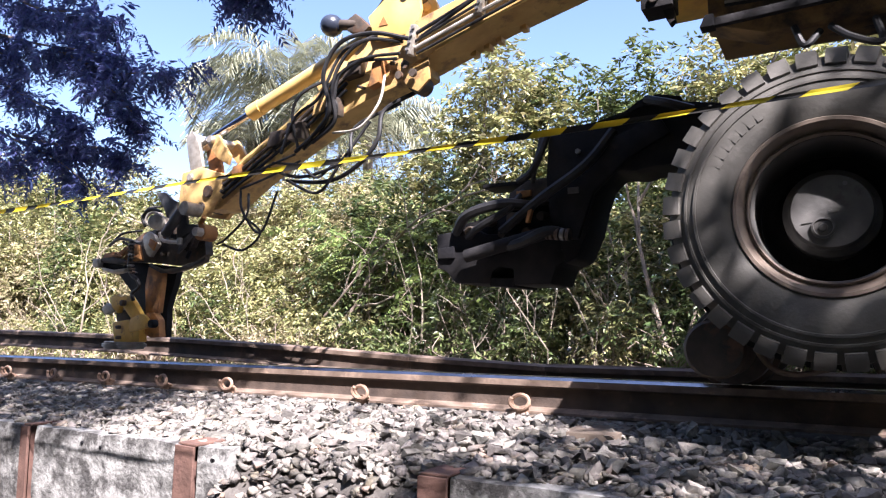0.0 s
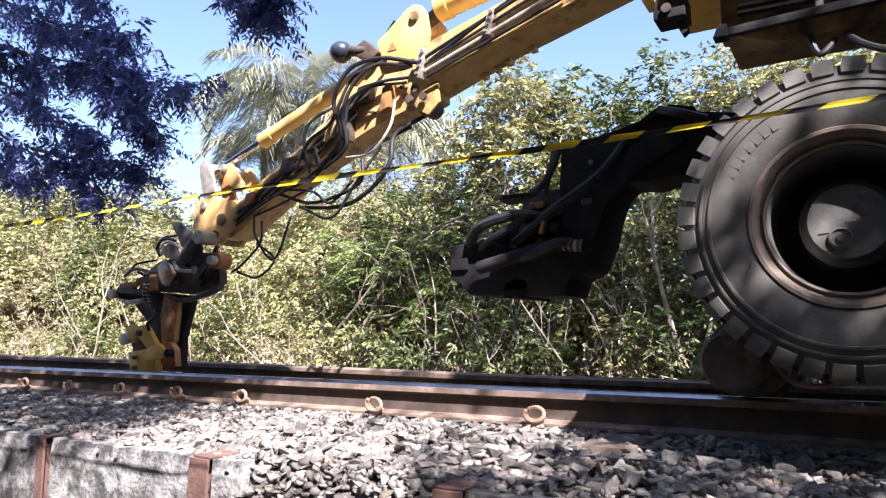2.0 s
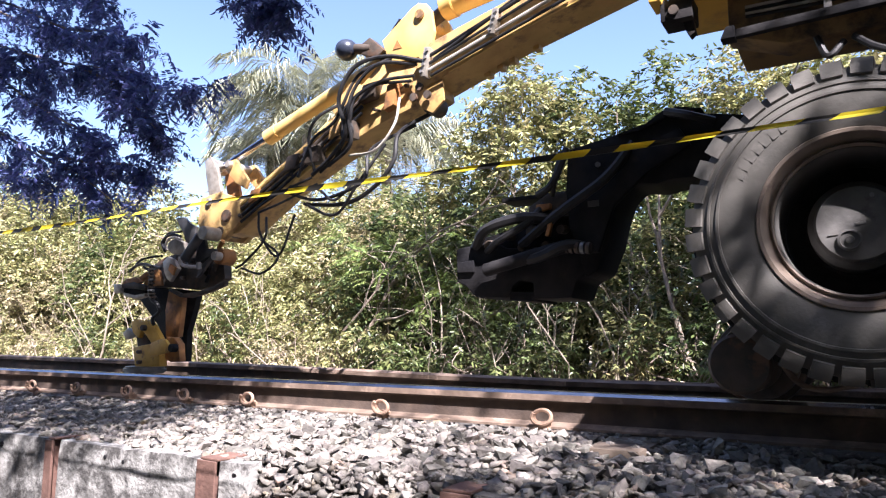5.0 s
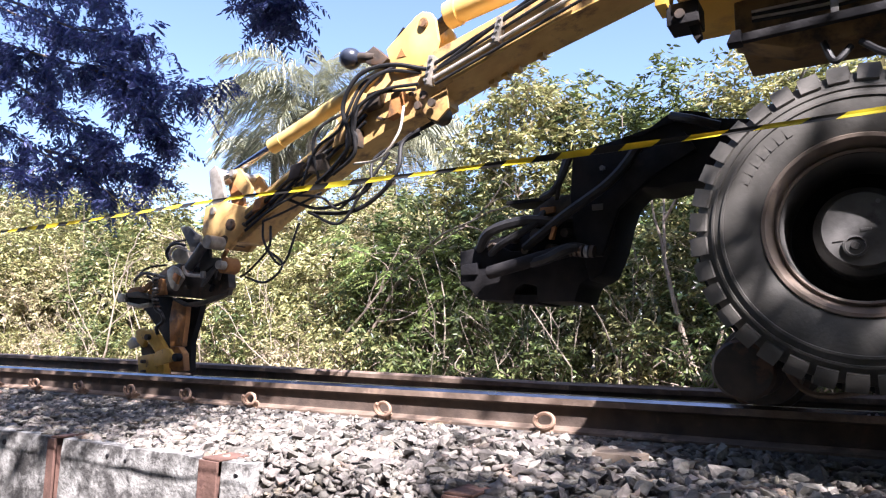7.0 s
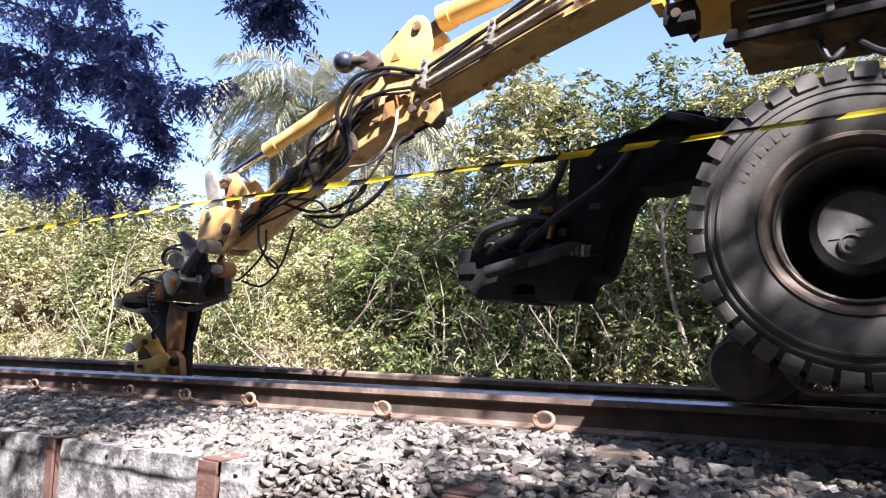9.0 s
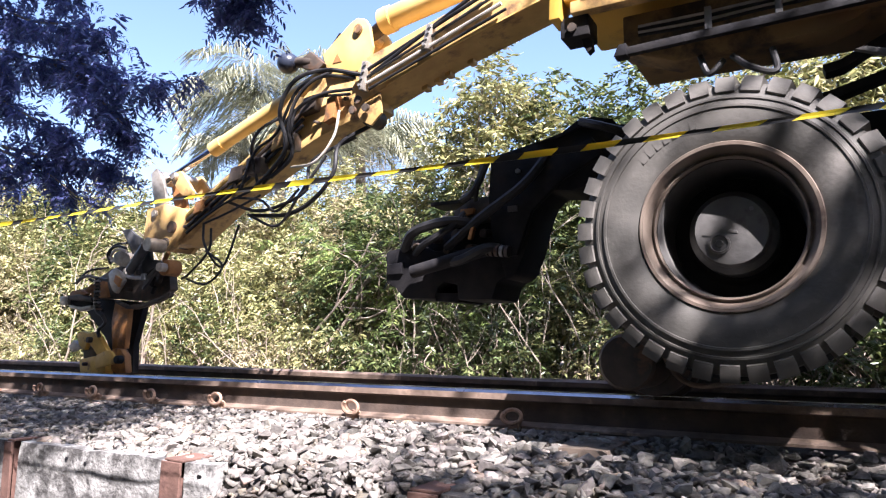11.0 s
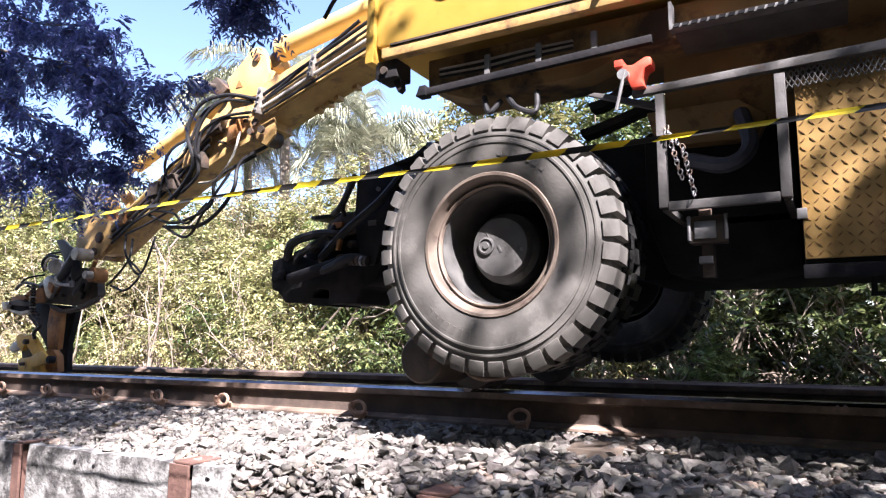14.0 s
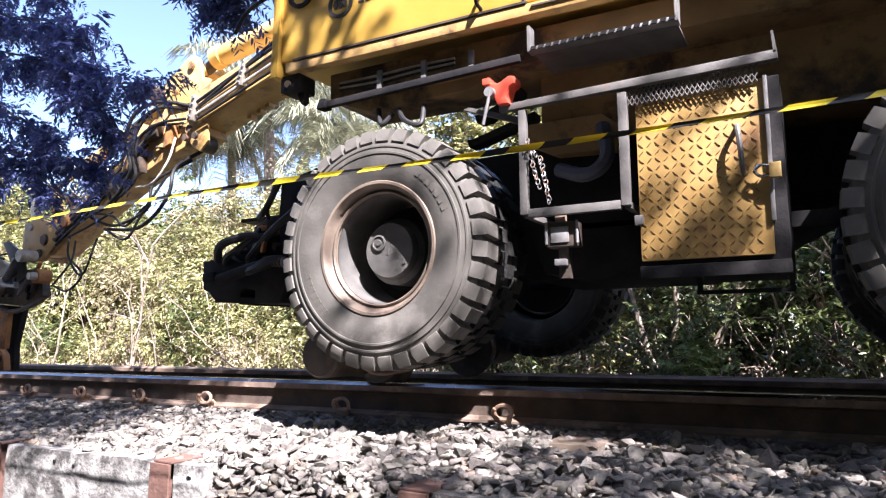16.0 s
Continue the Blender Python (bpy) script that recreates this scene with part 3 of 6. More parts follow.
def build_body(ex):
    y0 = -0.622
    body = part("upper_body", prism([(-2.185, 1.545), (3.2, 1.545), (3.2, 3.0), (-1.9, 3.0), (-2.13, 2.55), (-2.185, 2.0)], y0, -0.08, bevel=0.02), yellow, ex, "yellow painted upper body of the excavator")
    part("rear_house", box(-0.70, 3.2, -0.07, 0.85, 1.545, 2.98, bevel=0.02), yellow, body, "yellow rear house")
    part("front_flange", prism([(-2.232, 1.475), (-2.19, 1.475), (-2.168, 2.02), (-2.11, 2.57), (-2.15, 2.58), (-2.21, 2.03)], y0 - 0.018, y0 + 0.10, bevel=0.004), yellow, body, "yellow edge flange")
    part("skirt", prism([(-2.15, 1.488), (3.2, 1.488), (3.2, 1.536), (-2.15, 1.536)], y0 - 0.006, y0 + 0.05, bevel=0.006), yellow_worn, body, "scuffed yellow lower skirt")
    part("seam_strip", box(-2.10, -0.92, y0 - 0.012, y0 + 0.01, 1.537, 1.546), dull_iron, body, "dark seam along the panel")
    part("rear_seam_strip", box(-0.90, 3.0, y0 - 0.014, y0 + 0.01, 1.515, 1.522), dull_iron, body)
    part("panel_gap", box(-0.94, -0.932, y0 - 0.002, y0 + 0.02, 1.55, 2.95), black_steel, body, "dark gap between panels")
    # round badge: plain ring and bars
    badge = bmesh.new()
    add_lathe(badge, [(0.052, -0.004), (0.068, -0.004), (0.068, 0.004), (0.052, 0.004)], 40, closed=True)
    for k, (a, b) in enumerate(((-0.034, -0.018), (-0.010, 0.008), (0.016, 0.036))):
        add_box(badge, a, b, -0.003, 0.003, -0.022, 0.024)
    add_box(badge, -0.040, 0.038, -0.0032, 0.003, -0.004, 0.004)
    ob = part("badge", badge, ink, body, "dark round painted badge")
    ob.location = (-1.83, y0 - 0.001, 1.76)
    marks = bmesh.new()
    for k in range(5):
        add_box(marks, 0.10 + 0.045 * k, 0.135 + 0.045 * k, -0.002, 0.002, 0.012, 0.026)
        add_box(marks, 0.10 + 0.04 * k, 0.13 + 0.04 * k, -0.002, 0.002, -0.022, -0.010)
    ob = part("small_marks", marks, ink, body, "small unreadable dark marks")
    ob.location = (-1.83, y0 - 0.001, 1.76)
    # round port on the flank
    port = lathe([(0.055, 0.0), (0.075, 0.0), (0.078, -0.012), (0.058, -0.014)], 40, closed=True)
    ob = part("port_ring", port, black_steel, body, "black rubber port ring")
    ob.location = (-2.06, y0, 1.87)
    part("grab_handle", tube(smooth_line([(-1.12, y0, 1.56), (-1.12, y0 - 0.05, 1.58), (-1.10, y0 - 0.05, 1.64), (-1.10, y0, 1.66)]), 0.008), black_steel, body, "black grab handle")
    # hinge block at the front corner
    hb = part("corner_bracket", box(-2.20, -2.085, -0.60, -0.48, 1.405, 1.488, bevel=0.006), black_steel, ex, "black steel corner bracket")
    part("bolt", rod((-2.15, -0.599, 1.44), (-2.15, -0.612, 1.44), 0.018, seg=18), dull_iron, hb)
    part("stop", prism([(-2.13, 1.41), (-2.09, 1.41), (-2.085, 1.36), (-2.105, 1.345), (-2.12, 1.375)], -0.56, -0.52, bevel=0.004), black_steel, hb)
    part("deck_slab", box(-1.98, 3.2, -0.50, -0.04, 1.36, 1.49, bevel=0.01), dark_yellow, ex, "grimy yellow-brown deck under the body, darkened for shade")
    part("belly_plate", prism([(-2.0, 1.37), (-1.80, 1.295), (-1.28, 1.305), (-1.20, 1.33), (-1.12, 1.38), (-1.98, 1.39)], -0.44, -0.30, bevel=0.008), dark_yellow, ex, "grimy brown belly plate, darkened for shade")
    part("turret_base", box(-1.00, 0.9, -0.28, 0.85, 1.06, 1.50, bevel=0.02), dark_yellow, ex, "grimy brown turret base, darkened for shade")
    part("turntable", rod((-0.1, MID_Y, 1.10), (-0.1, MID_Y, 1.38), 0.62, seg=48, bevel=0.01), dark_yellow, ex, "grimy slewing ring housing, darkened for shade")
    # angle bar with its hangers along the deck edge
    bar = part("edge_rail", prism([(-2.00, 1.315), (-1.96, 1.335), (-0.98, 1.365), (-0.98, 1.335), (-1.95, 1.305)], -0.565, -0.535, bevel=0.003), black_steel, ex, "dark steel edge rail")
    for x in (-1.66, -1.43, -1.20):
        part("hanger", box(x - 0.012, x + 0.012, -0.56, -0.545, 1.33, 1.43, bevel=0.002), bare_steel, bar, "pale worn hanger strip")
    part("front_lug", prism([(-2.00, 1.30), (-1.95, 1.30), (-1.95, 1.345), (-1.98, 1.345)], -0.58, -0.52, bevel=0.004), black_steel, bar)
    for k in range(4):
        part("wiring", tube(smooth_line([(-1.92, -0.50, 1.40 + 0.012 * k), (-1.70, -0.515, 1.385 + 0.014 * k), (-1.50, -0.505, 1.40 + 0.012 * k), (-1.30, -0.51, 1.40 + 0.01 * k)]), 0.006), pale_hose if k % 2 else rubber, ex)
    part("bracket_arm", prism([(-1.30, 1.20), (-1.24, 1.21), (-1.08, 1.30), (-1.08, 1.33), (-1.25, 1.245), (-1.31, 1.235)], -0.30, -0.22, bevel=0.005), black_steel, ex, "dark bracket arm")
    part("bracket_arm", prism([(-1.34, 1.09), (-1.28, 1.10), (-1.02, 1.18), (-1.02, 1.21), (-1.29, 1.135), (-1.35, 1.125)], -0.30, -0.22, bevel=0.005), black_steel, ex, "dark bracket arm")
    # boarding step
    st = part("boarding_step", box(-0.885, -0.345, -0.715, -0.665, 1.30, 1.315, bevel=0.003), bare_steel, ex, "grey steel boarding step with a serrated edge")
    for x in (-0.888, -0.352):
        part("step_cheek", prism([(x, 1.298), (x + 0.010, 1.298), (x + 0.010, 1.40), (x, 1.40)], -0.716, -0.664), bare_steel, st)
    part("step_arm", box(-0.88, -0.35, -0.66, -0.45, 1.302, 1.310), grey_steel, st)
    teeth = bmesh.new()
    for k in range(18):
        x = -0.875 + 0.0295 * k
        add_prism(teeth, [(x, 1.301), (x + 0.020, 1.301), (x + 0.024, 1.313), (x + 0.005, 1.313)], -0.721, -0.714)
    tagged(part("serrated_edge", teeth, black_steel, st), kind="stuff")


def build_side_kit(ex):
    """Open rack, tool locker, vice, chain and lamp on the flank."""
    rk = part("rack_frame", box(-0.962, -0.932, -0.640, -0.612, 0.692, 1.105, bevel=0.003), grey_steel, ex, "grey welded angle-iron rack")
    part("post", box(-0.578, -0.545, -0.640, -0.612, 0.692, 1.105, bevel=0.003), grey_steel, rk)
    part("lower_bar", box(-0.93, -0.58, -0.640, -0.612, 0.680, 0.712, bevel=0.003), grey_steel, rk)
    part("top_bar", prism([(-1.04, 1.108), (-0.05, 1.128), (-0.05, 1.160), (-1.04, 1.135)], -0.645, -0.612, bevel=0.003), grey_steel, rk)
    part("upright_tip", prism([(-0.062, 1.15), (-0.05, 1.15), (-0.058, 1.225), (-0.066, 1.225)], -0.645, -0.63), grey_steel, rk)
    for x in (-0.945, -0.56):
        part("depth_bar", box(x - 0.012, x + 0.012, -0.612, -0.20, 0.684, 0.708), grey_steel, rk)
    part("back_bar", box(-0.93, -0.56, -0.22, -0.195, 0.684, 0.708), grey_steel, rk)
    part("diagonal", prism([(-1.22, 1.16), (-1.19, 1.165), (-0.955, 1.085), (-0.955, 1.055)], -0.60, -0.575, bevel=0.002), grey_steel, rk)
    mesh = bmesh.new()
    for k in range(25):
        x = -0.545 + 0.0172 * k
        for row in (0, 1):
            z = 1.052 + 0.031 * row + 0.0006 * k
            for up in (0, 1):
                add_rod(mesh, (x, -0.626, z + 0.030 * up), (x + 0.0172, -0.626, z + 0.030 * (1 - up)), 0.0026, seg=5)
    part("mesh_strip", mesh, grey_steel, rk, "grey expanded-metal strip")
    # locker with a tread-plate door
    lk = part("tool_locker", box(-0.525, -0.052, -0.585, -0.05, 0.445, 1.095, bevel=0.006), black_steel, ex, "dark steel tool locker")
    part("door", box(-0.522, -0.098, -0.606, -0.588, 0.492, 1.085, bevel=0.003), plate_yellow, lk, "yellow tread-plate locker door")
    tagged(part("raised_pattern", tread_plate(-0.520, -0.100, 0.495, 1.083, -0.606), plate_lug, lk), kind="stuff")
    part("door_edge", box(-0.100, -0.088, -0.622, -0.588, 0.60, 1.088, bevel=0.002), bare_steel, lk, "bright worn door edge")
    part("hinge_upper", box(-0.538, -0.508, -0.622, -0.600, 0.62, 0.655, bevel=0.004), bare_steel, lk)
    part("handle", tube(smooth_line([(-0.186, -0.606, 0.93), (-0.184, -0.650, 0.91), (-0.178, -0.655, 0.84), (-0.176, -0.640, 0.775), (-0.175, -0.606, 0.765)]), 0.009), grey_steel, lk, "grey bar handle")
    part("sill", box(-0.53, -0.05, -0.60, -0.56, 0.430, 0.475, bevel=0.004), black_steel, lk)
    part("padlock", box(-0.098, -0.062, -0.650, -0.625, 0.735, 0.785, bevel=0.004), brass, lk, "small brass padlock")
    part("shackle", tube(smooth_line([(-0.092, -0.638, 0.775), (-0.125, -0.638, 0.780), (-0.140, -0.638, 0.762), (-0.125, -0.638, 0.745), (-0.095, -0.638, 0.748)]), 0.0055), chrome, lk, "bright steel shackle")
    part("lower_rail", box(-0.35, -0.05, -0.56, -0.53, 0.372, 0.385), black_steel, lk)
    for x in (-0.34, -0.055):
        part("drop_bar", box(x - 0.008, x + 0.008, -0.556, -0.534, 0.375, 0.46), black_steel, lk)
    # red vice
    vice = part("bench_vice", prism([(-1.085, 1.235), (-1.03, 1.215), (-0.985, 1.238), (-0.962, 1.236), (-0.962, 1.205), (-0.985, 1.195), (-0.998, 1.155), (-0.985, 1.128), (-1.035, 1.128), (-1.048, 1.165), (-1.062, 1.200), (-1.088, 1.212)], -0.675, -0.595, bevel=0.010), red_paint, ex, "red painted bench vice")
    part("jaw", box(-1.092, -1.06, -0.685, -0.585, 1.214, 1.240, bevel=0.004), red_paint, vice)
    part("screw", rod((-1.07, -0.635, 1.175), (-1.00, -0.635, 1.165), 0.014, seg=14), dull_iron, vice)
    part("screw_boss", rod((-1.058, -0.70, 1.178), (-1.058, -0.665, 1.178), 0.020, seg=16), bare_steel, vice, "bright steel boss")
    part("bar", rod((-1.052, -0.695, 1.185), (-1.085, -0.695, 1.050), 0.0065, seg=10), bare_steel, vice, "bright steel tommy bar")
    # hanging chain
    rnd = random.Random(4)
    for k in range(30):
        lx = (-0.925 + 0.004 * k) if k < 12 else (-0.935 + 0.009 * (k - 12)) if k < 18 else -0.875 + 0.003 * (k - 18)
        lz = (0.975 - 0.0165 * k) if k < 12 else (0.965 - 0.010 * (k - 12)) if k < 18 else 0.90 - 0.0155 * (k - 18)
        link = lathe([(0.0105, -0.003), (0.0135, 0.0), (0.0105, 0.003), (0.0078, 0.0)], 12, closed=True)
        for v in link.verts:
            v.co.x *= 0.72
        ob = part("chain_link", link, bare_steel if k % 3 else rail_rust, rk)
        ob.matrix_basis = pose(lx, -0.636 - rnd.uniform(0, 0.02), lz, rnd.uniform(-25, 25), rnd.uniform(-30, 30), (k % 2) * 70 + rnd.uniform(-20, 20))
    part("inner_guard", prism([(-1.06, 1.14), (-0.72, 1.14), (-0.62, 1.06), (-0.66, 0.98), (-0.92, 0.99), (-1.04, 1.05)], -0.34, -0.26, bevel=0.01), dark_yellow, ex, "grimy yellow guard behind the rack, darkened for shade")
    # work lamp under the rack
    lamp = part("work_lamp", box(-0.875, -0.755, -0.60, -0.53, 0.565, 0.660, bevel=0.006), dull_iron, ex, "dirty square work lamp")
    part("lamp_glass", box(-0.855, -0.785, -0.606, -0.598, 0.580, 0.640, bevel=0.003), bare_steel, lamp, "dusty lamp glass")
    part("lamp_bracket", box(-0.840, -0.80, -0.595, -0.57, 0.655, 0.70, bevel=0.003), rail_rust, lamp)
    for x in (-0.872, -0.752):
        part("lamp_ear", rod((x, -0.605, 0.66), (x, -0.605, 0.575), 0.006, seg=8), bare_steel, lamp)
    part("lamp_latch", box(-0.845, -0.80, -0.60, -0.57, 0.495, 0.520, bevel=0.003), bare_steel, lamp)
    part("lamp_stem", box(-0.84, -0.80, -0.56, -0.52, 0.45, 0.60), dull_iron, lamp)


def build_chassis(ex):
    part("chassis", prism([(-2.0, 0.98), (-1.9, 1.15), (1.8, 1.22), (1.9, 0.80), (0.2, 0.80), (-0.15, 0.62), (-0.45, 0.50), (-1.2, 0.50), (-1.9, 0.75)], 0.12, 0.94, bevel=0.02), black_steel, ex, "black oily chassis")
    part("side_tank", prism([(-1.10, 0.72), (-1.10, 1.08), (-0.96, 1.14), (-0.54, 1.14), (-0.54, 0.50), (-0.80, 0.46), (-1.02, 0.50)], -0.22, 0.10, bevel=0.015), black_steel, ex, "black side tank")
    part("cross_beam", box(-0.54, 1.1, -0.04, 1.1, 0.80, 1.05, bevel=0.01), black_steel, ex)
    part("tie_bar", box(-0.05, 0.45, -0.42, -0.36, 0.60, 0.655, bevel=0.004), black_steel, ex)
    for x in (HUB_X, REAR_X):
        ax = part("axle", rod((x, -0.30, HUB_Z), (x, 1.36, HUB_Z), 0.085, seg=24), black_steel, ex, "black oily axle tube")
        part("diff", rod((x, 0.35, HUB_Z), (x, 0.75, HUB_Z), 0.19, seg=28, bevel=0.05), black_steel, ax)
    # rail axle with drums pressed against the tyres
    for x in (-2.0, 0.99):
        ra = part("rail_axle", rod((x, -0.30, 0.155), (x, 1.36, 0.155), 0.06, seg=20), black_steel, ex, "black guide axle with rail wheels")
        for y, s in ((0.0, 1), (GAUGE, -1)):
            prof = [(0.03, -0.055), (0.150, -0.055), (0.154, -0.040), (0.154, 0.030), (0.176, 0.036), (0.180, 0.050), (0.172, 0.058), (0.03, 0.058)]
            ob = part("rail_wheel", lathe([(r, w * s) for r, w in prof], 40), dull_iron, ra, "dark flanged rail wheel")
            ob.location = (x, y, 0.155)
        for a, b in ((-0.53, -0.20), (1.26, 1.59)):
            ob = part("friction_drum", lathe([(0.02, a), (0.094, a), (0.104, a + 0.012), (0.106, b - 0.01), (0.098, b), (0.02, b)], 36), dull_iron, ra, "oily brown friction drum")
            ob.location = (x, 0, 0.155)
        part("swing_arm", prism([(x - 0.06, 0.10), (x + 0.05, 0.08), (x + 0.34, 0.48), (x + 0.30, 0.70), (x + 0.16, 0.70), (x - 0.02, 0.28)] if x < 0 else [(x + 0.06, 0.10), (x - 0.05, 0.08), (x - 0.34, 0.48), (x - 0.30, 0.70), (x - 0.16, 0.70), (x + 0.02, 0.28)], 0.16, 0.26, bevel=0.008), black_steel, ra)
        part("wiper", tube(smooth_line([(x + 0.10, -0.42, 0.20), (x + 0.16, -0.40, 0.10), (x + 0.24, -0.38, 0.07), (x + 0.36, -0.3, 0.09)]), 0.010), rail_rust, ra, "rusty wire scraper")


def build_coupler(ex):
    """The black buffer and hook frame ahead of the wheels."""
    arm = part("front_arm", prism([(-2.86, 1.20), (-2.55, 1.255), (-2.42, 1.29), (-2.34, 1.31), (-2.26, 1.295), (-1.95, 1.235), (-1.95, 0.98), (-2.35, 0.985), (-2.42, 0.97), (-2.53, 0.985), (-2.59, 0.93), (-2.625, 0.84), (-2.66, 0.70), (-2.72, 0.57), (-2.78, 0.54), (-2.80, 0.62), (-2.86, 0.80), (-2.875, 0.98)], 0.16, 0.46, bevel=0.018), black_steel, ex, "black cranked front frame")
    part("side_plate", prism([(-2.80, 0.90), (-2.70, 1.00), (-2.52, 1.14), (-2.30, 1.22), (-2.25, 1.13), (-2.45, 1.03), (-2.62, 0.88), (-2.70, 0.66), (-2.80, 0.66)], 0.125, 0.165, bevel=0.008), black_steel, arm)
    buf = part("buffer_head", prism([(-3.52, 0.735), (-3.30, 0.765), (-3.22, 0.72), (-2.75, 0.70), (-2.72, 0.60), (-2.83, 0.53), (-2.86, 0.445), (-3.06, 0.445), (-3.065, 0.53), (-3.14, 0.545), (-3.18, 0.52), (-3.20, 0.455), (-3.40, 0.465), (-3.46, 0.53), (-3.515, 0.55)], 0.17, 0.52, bevel=0.014), black_steel, arm, "black oily buffer head")
    part("sill_bar", prism([(-3.20, 0.445), (-3.06, 0.435), (-3.06, 0.485), (-3.20, 0.49)], 0.18, 0.50, bevel=0.006), black_steel, arm)
    part("face_recess", prism([(-3.50, 0.655), (-3.40, 0.665), (-3.40, 0.60), (-3.50, 0.60)], 0.150, 0.175, bevel=0.006), black_steel, arm)
    part("manifold", prism([(-3.40, 0.73), (-3.385, 0.79), (-3.26, 0.815), (-3.12, 0.87), (-3.00, 0.95), (-2.84, 0.975), (-2.70, 0.69)], 0.22, 0.48, bevel=0.012), black_steel, arm, "black oily hydraulic manifold")
    for x, z, r in ((-3.31, 0.745, 0.030), (-3.20, 0.79, 0.026), (-3.06, 0.80, 0.034), (-2.98, 0.72, 0.028), (-2.90, 0.80, 0.024), (-3.12, 0.72, 0.022)):
        part("union", rod((x, 0.23, z), (x - 0.01, 0.165, z - 0.006), r, seg=10, bevel=0.004), dull_iron, arm)
    part("name_plate", box(-2.745, -2.69, 0.118, 0.126, 0.885, 0.915), grey_steel, arm, "small grey blank plate")
    part("flat_bar", box(-3.275, -2.90, 0.25, 0.42, 0.985, 1.008, bevel=0.004), black_steel, arm)
    part("valve_block", prism([(-3.10, 0.84), (-2.86, 0.86), (-2.85, 0.99), (-2.98, 0.985), (-3.08, 0.93)], 0.17, 0.60, bevel=0.01), dull_iron, arm, "oily valve block")
    part("red_tag", prism([(-3.035, 0.885), (-2.955, 0.90), (-2.95, 0.93), (-3.03, 0.93)], 0.145, 0.17, bevel=0.003), rust_orange, arm, "reddish rusty lever")
    part("lever", prism([(-2.965, 0.755), (-2.945, 0.755), (-2.925, 0.83), (-2.945, 0.83)], 0.10, 0.13, bevel=0.002), rust_orange, arm)
    for k in range(5):
        part("gaiter_ring", rod((-2.86 + 0.028 * k, 0.10, 0.692 - 0.003 * k), (-2.842 + 0.028 * k, 0.10, 0.690 - 0.003 * k), 0.030, seg=14), bare_steel if k == 3 else dull_iron, arm)
    part("ram", rod((-3.30, 0.10, 0.60), (-2.86, 0.10, 0.695), 0.035, seg=16), black_steel, arm, "small dark hydraulic ram")
    part("top_guard", prism([(-2.60, 1.235), (-2.46, 1.265), (-2.38, 1.315), (-2.30, 1.325), (-2.20, 1.30), (-2.36, 1.28), (-2.5, 1.235)], 0.14, 0.40, bevel=0.004), black_steel, arm)
    for x, z in ((-2.70, 1.10), (-2.66, 0.84), (-2.75, 0.77)):
        part("bolt_head", rod((x, 0.165, z), (x, 0.145, z), 0.014, seg=6), bare_steel, arm)

    def hose(pts, r, mat):
        part("hose", tube(smooth_line(pts), r), mat, arm, "black rubber hose")
    hose([(-2.52, 0.15, 1.18), (-2.64, 0.08, 1.01), (-2.88, 0.10, 0.87), (-3.13, 0.18, 0.73)], 0.025, rubber)
    hose([(-2.86, 0.15, 1.20), (-2.92, 0.10, 1.02), (-3.02, 0.15, 0.98)], 0.020, rubber)
    hose([(-2.89, 0.15, 1.19), (-2.91, 0.10, 1.02), (-2.94, 0.15, 0.97)], 0.014, rubber)
    hose([(-2.94, 0.18, 0.85), (-3.09, 0.10, 0.86), (-3.29, 0.10, 0.82), (-3.40, 0.18, 0.74)], 0.028, rubber)
    hose([(-2.74, 0.18, 0.68), (-2.84, 0.08, 0.70), (-2.99, 0.08, 0.65), (-3.21, 0.15, 0.64)], 0.028, rubber)
    hose([(-3.00, 0.18, 0.93), (-3.06, 0.10, 0.83), (-3.22, 0.10, 0.75), (-3.33, 0.18, 0.71)], 0.020, rubber)
    hose([(-2.36, 0.15, 1.31), (-2.25, 0.10, 1.26), (-2.15, 0.15, 1.23)], 0.022, rubber)


